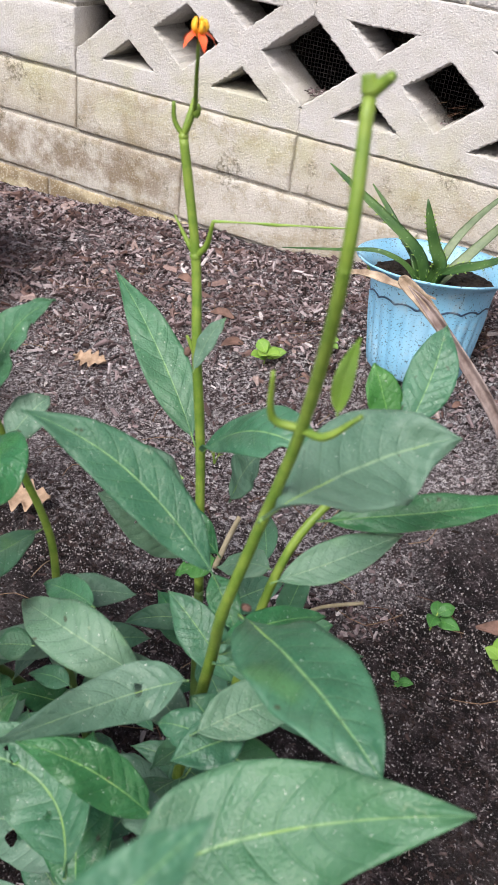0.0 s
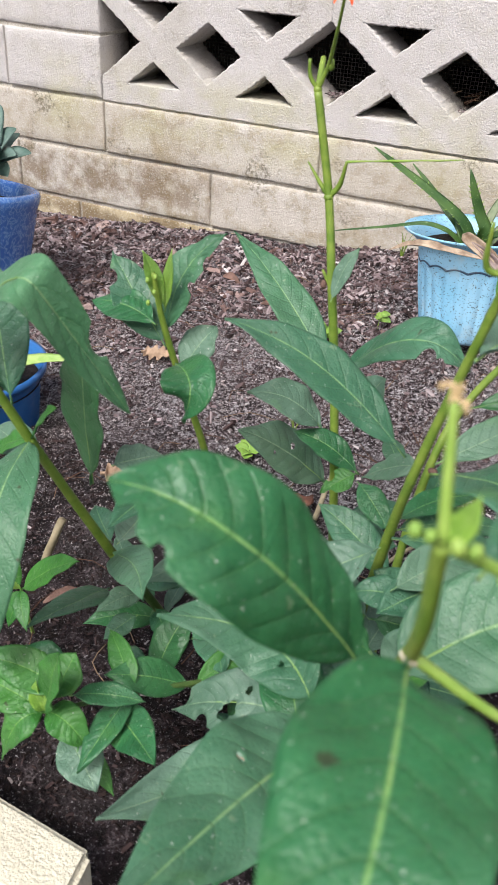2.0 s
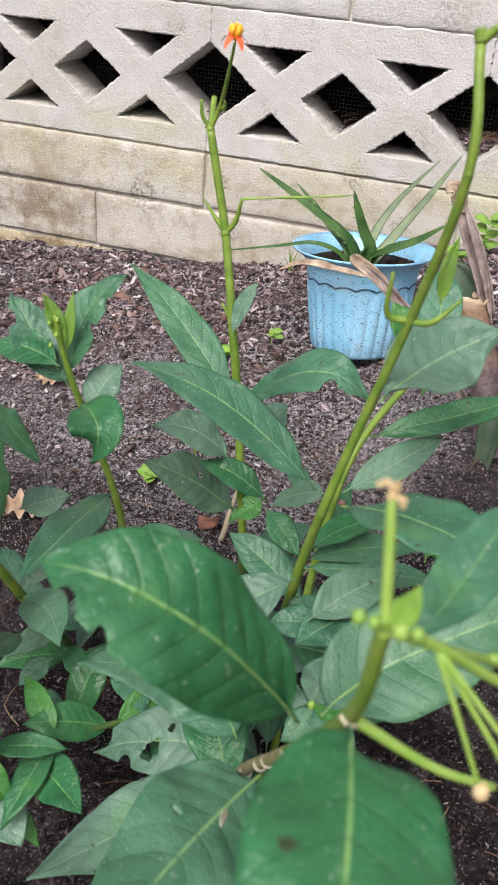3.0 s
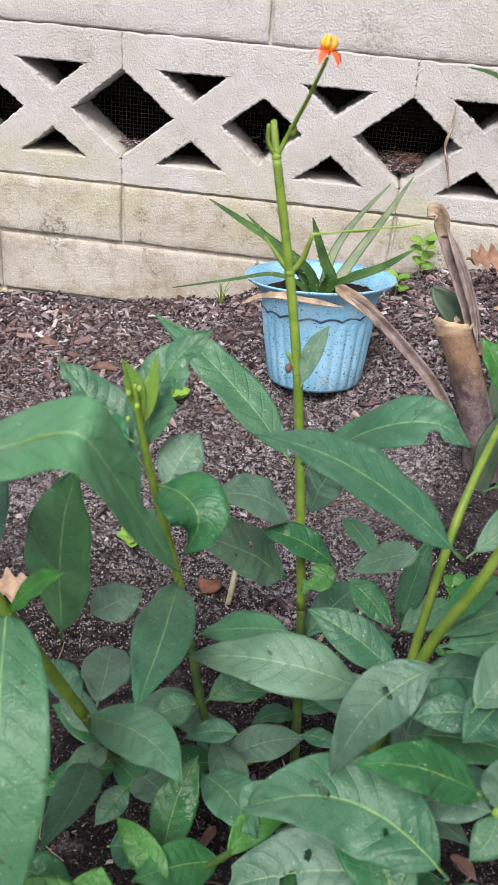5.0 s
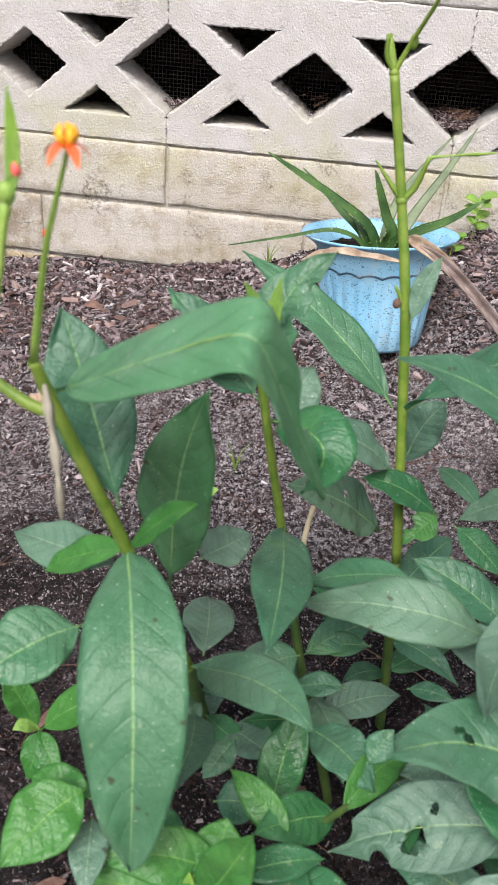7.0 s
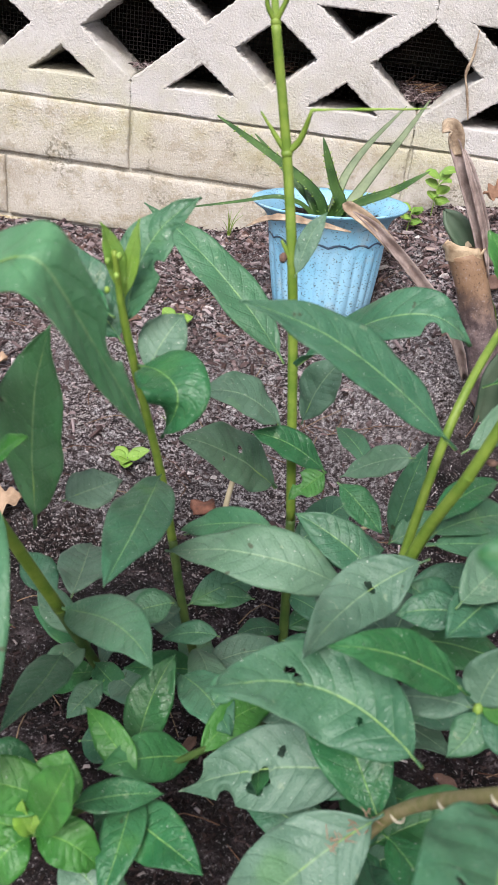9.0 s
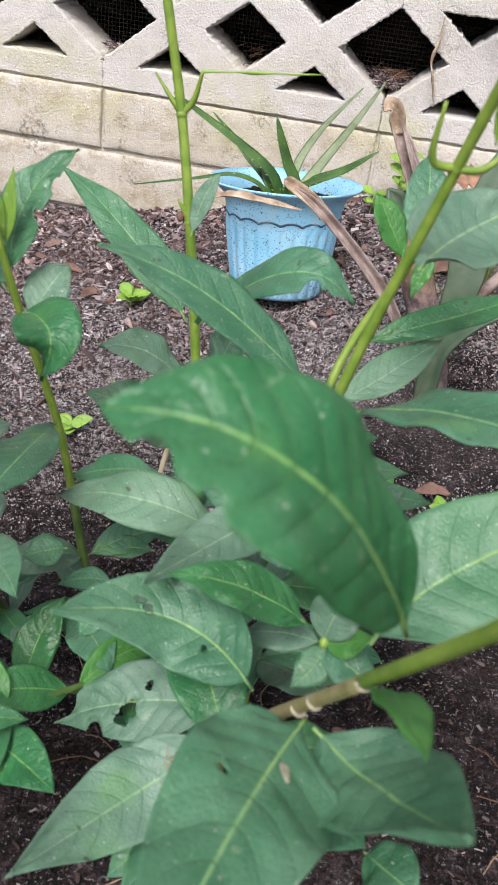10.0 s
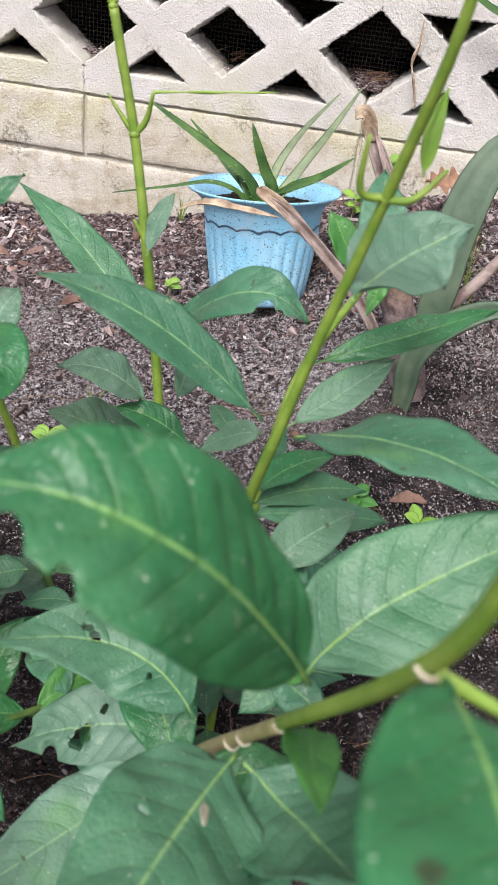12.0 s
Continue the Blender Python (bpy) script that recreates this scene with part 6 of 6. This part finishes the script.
# ---- small things on the soil ----
def seedling(x, y, size, n, material, label, seed, lift=0.0):
    rnd = random.Random(seed)
    z = ground_z(x, y)
    plant = empty("seedling", (x, y, z))
    tagged(plant, label, "seedling", group="weed seedlings")
    part("stem", tube_bm([(x, y, z - 0.003), (x + 0.002, y, z + size * 0.6 + lift)], (0.0008, 0.0006), 6, 4), stalk_lime, plant)
    for k in range(n):
        a = k * 2.3 + rnd.uniform(-0.4, 0.4)
        b = Vector((x + 0.002, y, z + size * rnd.uniform(0.35, 0.6) + lift * (k + 1) / n))
        d = Vector((math.cos(a), math.sin(a), rnd.uniform(0.1, 0.5))) * size * rnd.uniform(0.7, 1.1)
        leaf(plant, b, b + d * 0.5 + Vector((0, 0, size * 0.12)), b + d, size * 0.62, material, broad=0.9, wave=0.02)
    return plant


seedling(0.157, 1.245, 0.027, 7, leaf_lime, "bright yellow-green weed seedling in the mulch", 1)
seedling(0.172, 1.00, 0.020, 6, leaf_lime, "bright yellow-green weed seedling in the mulch", 2)
seedling(0.528, 0.953, 0.018, 5, leaf_lime, "small green seedling on dark soil", 4)
seedling(0.464, 0.899, 0.011, 4, leaf_new, "tiny green seedling on dark soil", 5)
seedling(0.447, 1.545, 0.026, 9, leaf_lime, "leafy lime-green weed at the foot of the wall", 6, 0.05)
seedling(0.415, 1.48, 0.022, 6, leaf_lime, "leafy lime-green weed beside the pot", 7, 0.02)
seedling(0.215, 1.29, 0.016, 4, leaf_lime, "small weed beside the blue pot", 8, 0.01)
seedling(0.47, 0.96, 0.02, 4, leaf_new, "small green weed beside the agave", 9, 0.01)
seedling(0.62, 1.35, 0.03, 7, leaf_lime, "lime-green weed behind the agave", 10, 0.03)


def bright_weed():
    """A young plant with a few fresh leaves beside the cut stalks."""
    foot = Vector((0.130, 0.690, -0.02))
    plant = empty("seedling", foot)
    tagged(plant, "fresh green young weed beside dry cut stalks", "seedling", group="weed seedlings")
    heart = Vector((0.151, 0.66, 0.065))
    part("stem", tube_bm([foot, (0.142, 0.672, 0.03), heart], (0.0016, 0.0014, 0.001), 8, 8), stalk_lime, plant)
    for tip, w, m in (((0.132, 0.66, 0.109), 0.017, leaf_new), ((0.209, 0.655, 0.120), 0.022, leaf_new), ((0.148, 0.645, 0.040), 0.016, leaf_new), ((0.140, 0.65, 0.074), 0.009, leaf_lime), ((0.170, 0.64, 0.050), 0.013, leaf_new)):
        t = Vector(tip)
        leaf(plant, heart, (heart + t) / 2 + Vector((0, 0, 0.004)), t, w, m)


bright_weed()


def grass_tuft(x, y, h, n, seed, label):
    rnd = random.Random(seed)
    z = ground_z(x, y)
    tuft = empty("grass_tuft", (x, y, z))
    tagged(tuft, label, "grass")
    for k in range(n):
        a, s = rnd.uniform(0, 6.28), rnd.uniform(0.15, 0.6)
        l = h * rnd.uniform(0.6, 1.1)
        part("blade", tube_bm([(x, y, z - 0.002), (x + math.cos(a) * l * s * 0.35, y + math.sin(a) * l * s * 0.35, z + l * 0.6), (x + math.cos(a) * l * s, y + math.sin(a) * l * s, z + l)], (0.0008, 0.0007, 0.0002), 5, 8), stem_green, tuft)


grass_tuft(0.165, 1.555, 0.045, 7, 1, "thin green grass at the foot of the wall")
grass_tuft(0.20, 1.06, 0.03, 5, 2, "thin tuft of green grass in soil")
grass_tuft(0.515, 1.20, 0.12, 5, 3, "thin grass blades beside the agave")
grass_tuft(0.55, 1.22, 0.14, 4, 4, "thin grass blades beside the agave")


def litter(x, y, l, w, yaw, material, label, seed):
    rnd = random.Random(seed)
    z = ground_z(x, y) + 0.004
    d = Vector((math.cos(yaw), math.sin(yaw), rnd.uniform(-0.1, 0.15)))
    c = Vector((x, y, z))
    l, w = l * 0.7, w * 0.6
    return loose_strip("fallen_leaf", [c - d * l / 2, c + Vector((0, 0, l * 0.12)), c + d * l / 2], w, material, label, "leaf", rnd.uniform(0.2, 0.7))


def oak_leaf(x, y, z, length, yaw, tilt, material, label):
    """A dry lobed leaf, curled a little, lying on the mulch."""
    n, rows = 40, []
    turn = Euler((radians(tilt), 0, yaw)).to_matrix()
    bm = bmesh.new()
    for i in range(n + 1):
        u = i / n
        lobe = 0.5 + 0.5 * math.cos(u * 2 * math.pi * 4.2 + 2.6)
        half = length * (0.035 + 0.34 * math.sin(math.pi * min(u * 1.04, 1.0)) ** 0.7 * (0.35 + 0.65 * lobe)) if u > 0.12 else length * 0.02
        row = []
        for v in (-1, -0.66, -0.33, 0, 0.33, 0.66, 1):
            side = half * (1 + 0.15 * noise.noise(Vector((u * 9, 4.0 if v > 0 else 7.0, x * 30))))
            lift = 0.10 * length * v * v + 0.05 * length * noise.noise(Vector((u * 4, v * 2, y * 20))) + 0.08 * length * u * u
            row.append(bm.verts.new(Vector((x, y, z)) + turn @ Vector(((u - 0.5) * length, side * v, lift))))
        rows.append(row)
    for a, b in zip(rows, rows[1:]):
        for j in range(6):
            bm.faces.new((a[j], a[j + 1], b[j + 1], b[j]))
    ob = part("fallen_leaf", bm, material)
    ob.modifiers.new("thickness", "SOLIDIFY").thickness = 0.0005
    return tagged(ob, label, "leaf")


oak_rust = plain("oak_rust", (0.16, 0.085, 0.055), (0.29, 0.17, 0.115), 0.75, 60.0, 0.3, 0.6, 0.001)
leaf_amber = plain("leaf_amber", (0.30, 0.15, 0.03), (0.48, 0.28, 0.05), 0.7, 120.0)
oak_leaf(-0.031, 1.152, ground_z(-0.031, 1.152) + 0.006, 0.044, 0.2, 18, litter_tan, "fallen tan oak leaf on mulch")
oak_leaf(0.083, 0.901, ground_z(0.083, 0.901) + 0.008, 0.052, 0.5, 20, litter_tan, "fallen tan oak leaf on soil")
litter(0.317, 0.766, 0.016, 0.010, 0.1, leaf_amber, "fallen yellow leaf under the milkweed", 5)
litter(0.30, 0.70, 0.035, 0.011, 1.2, dead_dark, "brown bark sliver on soil", 6)
litter(0.395, 1.235, 0.022, 0.014, 1.0, dead_dark, "curled brown leaf at the pot foot", 7)
litter(0.52, 0.98, 0.05, 0.016, 0.3, dead_dark, "curled brown leaf by the agave", 8)
litter(0.515, 1.30, 0.07, 0.03, 0.6, dead_dark, "brown dead leaf by the wall", 9)
litter(0.56, 1.42, 0.06, 0.03, -0.4, litter_tan, "dry tan leaf by the wall", 10)
oak_leaf(0.531, 1.500, 0.167, 0.062, 0.35, 38, oak_rust, "dry rust-brown lobed oak leaf at the wall foot")
litter(0.585, 1.54, 0.05, 0.03, 1.2, dead_dark, "reddish dead leaf at the wall foot", 21)
litter(0.466, 0.708, 0.03, 0.014, -0.8, dead_dark, "brown bark sliver on soil", 11)
litter(0.05, 1.33, 0.05, 0.02, 0.1, dead_dark, "large reddish bark flake in the mulch", 12)
litter(0.10, 1.27, 0.045, 0.02, 0.9, dead_dark, "large reddish bark flake in the mulch", 13)
litter(-0.05, 1.40, 0.05, 0.02, -0.3, dead_dark, "large reddish bark flake in the mulch", 14)
litter(0.13, 0.73, 0.05, 0.012, 1.0, dead_dark, "reddish bark sliver on soil", 16)
litter(0.17, 0.61, 0.03, 0.012, 0.6, dead_dark, "reddish bark sliver on soil", 17)


def stick(pts, r, label):
    tagged(part("stick", tube_bm(pts, (r, r * 0.9, r * 0.8), 8, 14, lump=0.25), straw_stick), label, "stick")


straw_stick = plain("straw_stick", (0.20, 0.165, 0.10), (0.34, 0.29, 0.19), 0.7, 60.0)
stick([(0.101, 0.698, -0.03), (0.088, 0.704, 0.006), (0.072, 0.710, 0.036)], 0.0042, "pale grey dry cut stalk standing in soil")
stick([(0.090, 0.743, -0.03), (0.101, 0.750, 0.012), (0.114, 0.758, 0.049)], 0.0042, "greenish dry cut stalk standing in soil")
stick([(0.278, 0.93, -0.006), (0.281, 0.945, 0.02), (0.284, 0.955, 0.04)], 0.0028, "pale dry stalk standing in soil")
stick([(0.36, 0.89, 0.002), (0.38, 0.93, 0.004), (0.41, 0.96, 0.003)], 0.002, "pale dry stick on soil")


loose_strip("fallen_petal", [(0.4234, 0.4931, 0.2384), (0.4245, 0.4863, 0.2439), (0.4255, 0.4795, 0.2491)], 0.0019, scar_pale, "withered pale petal lying on a milkweed leaf", "petal", 0.9)


def dry_threads():
    """Dried flower threads caught along the rib of a low leaf."""
    rnd = random.Random(41)
    a, b = Vector((0.3812, 0.5439, 0.1536)), Vector((0.3977, 0.5678, 0.1468))
    bm = bmesh.new()
    for n in range(26):
        p = a.lerp(b, rnd.random()) + Vector((rnd.gauss(0, 0.002), rnd.gauss(0, 0.002), 0.001))
        d = Vector((rnd.uniform(-1, 1), rnd.uniform(-1, 1), rnd.uniform(0.0, 0.5))).normalized() * rnd.uniform(0.002, 0.006)
        tube_bm([p, p + d * 0.5 + Vector((0, 0, 0.0006)), p + d], (0.0004, 0.0003, 0.0002), 4, 4, bm, False)
    tagged(part("dry_flower_threads", bm, litter_tan), "brown dried flower threads lying on a leaf", "litter", kind="stuff")


dry_threads()


def bark_lump():
    bm = bmesh.new()
    bmesh.ops.create_cube(bm, size=1.0, matrix=Matrix.Translation((0.258, 0.945, 0.002)) @ Matrix.Rotation(0.35, 4, "Z") @ Matrix.Rotation(-0.15, 4, "Y") @ Matrix.Diagonal((0.022, 0.009, 0.007, 1)))
    bmesh.ops.subdivide_edges(bm, edges=bm.edges[:], cuts=4, use_grid_fill=True)
    for v in bm.verts:
        v.co += Vector((noise.noise(v.co * 60), noise.noise(v.co * 60 + Vector((5, 0, 0))), noise.noise(v.co * 60 + Vector((0, 7, 0))))) * 0.007
    tagged(part("bark_piece", bm, brick_red), "reddish-brown lump of bark on soil", "bark")


bark_lump()
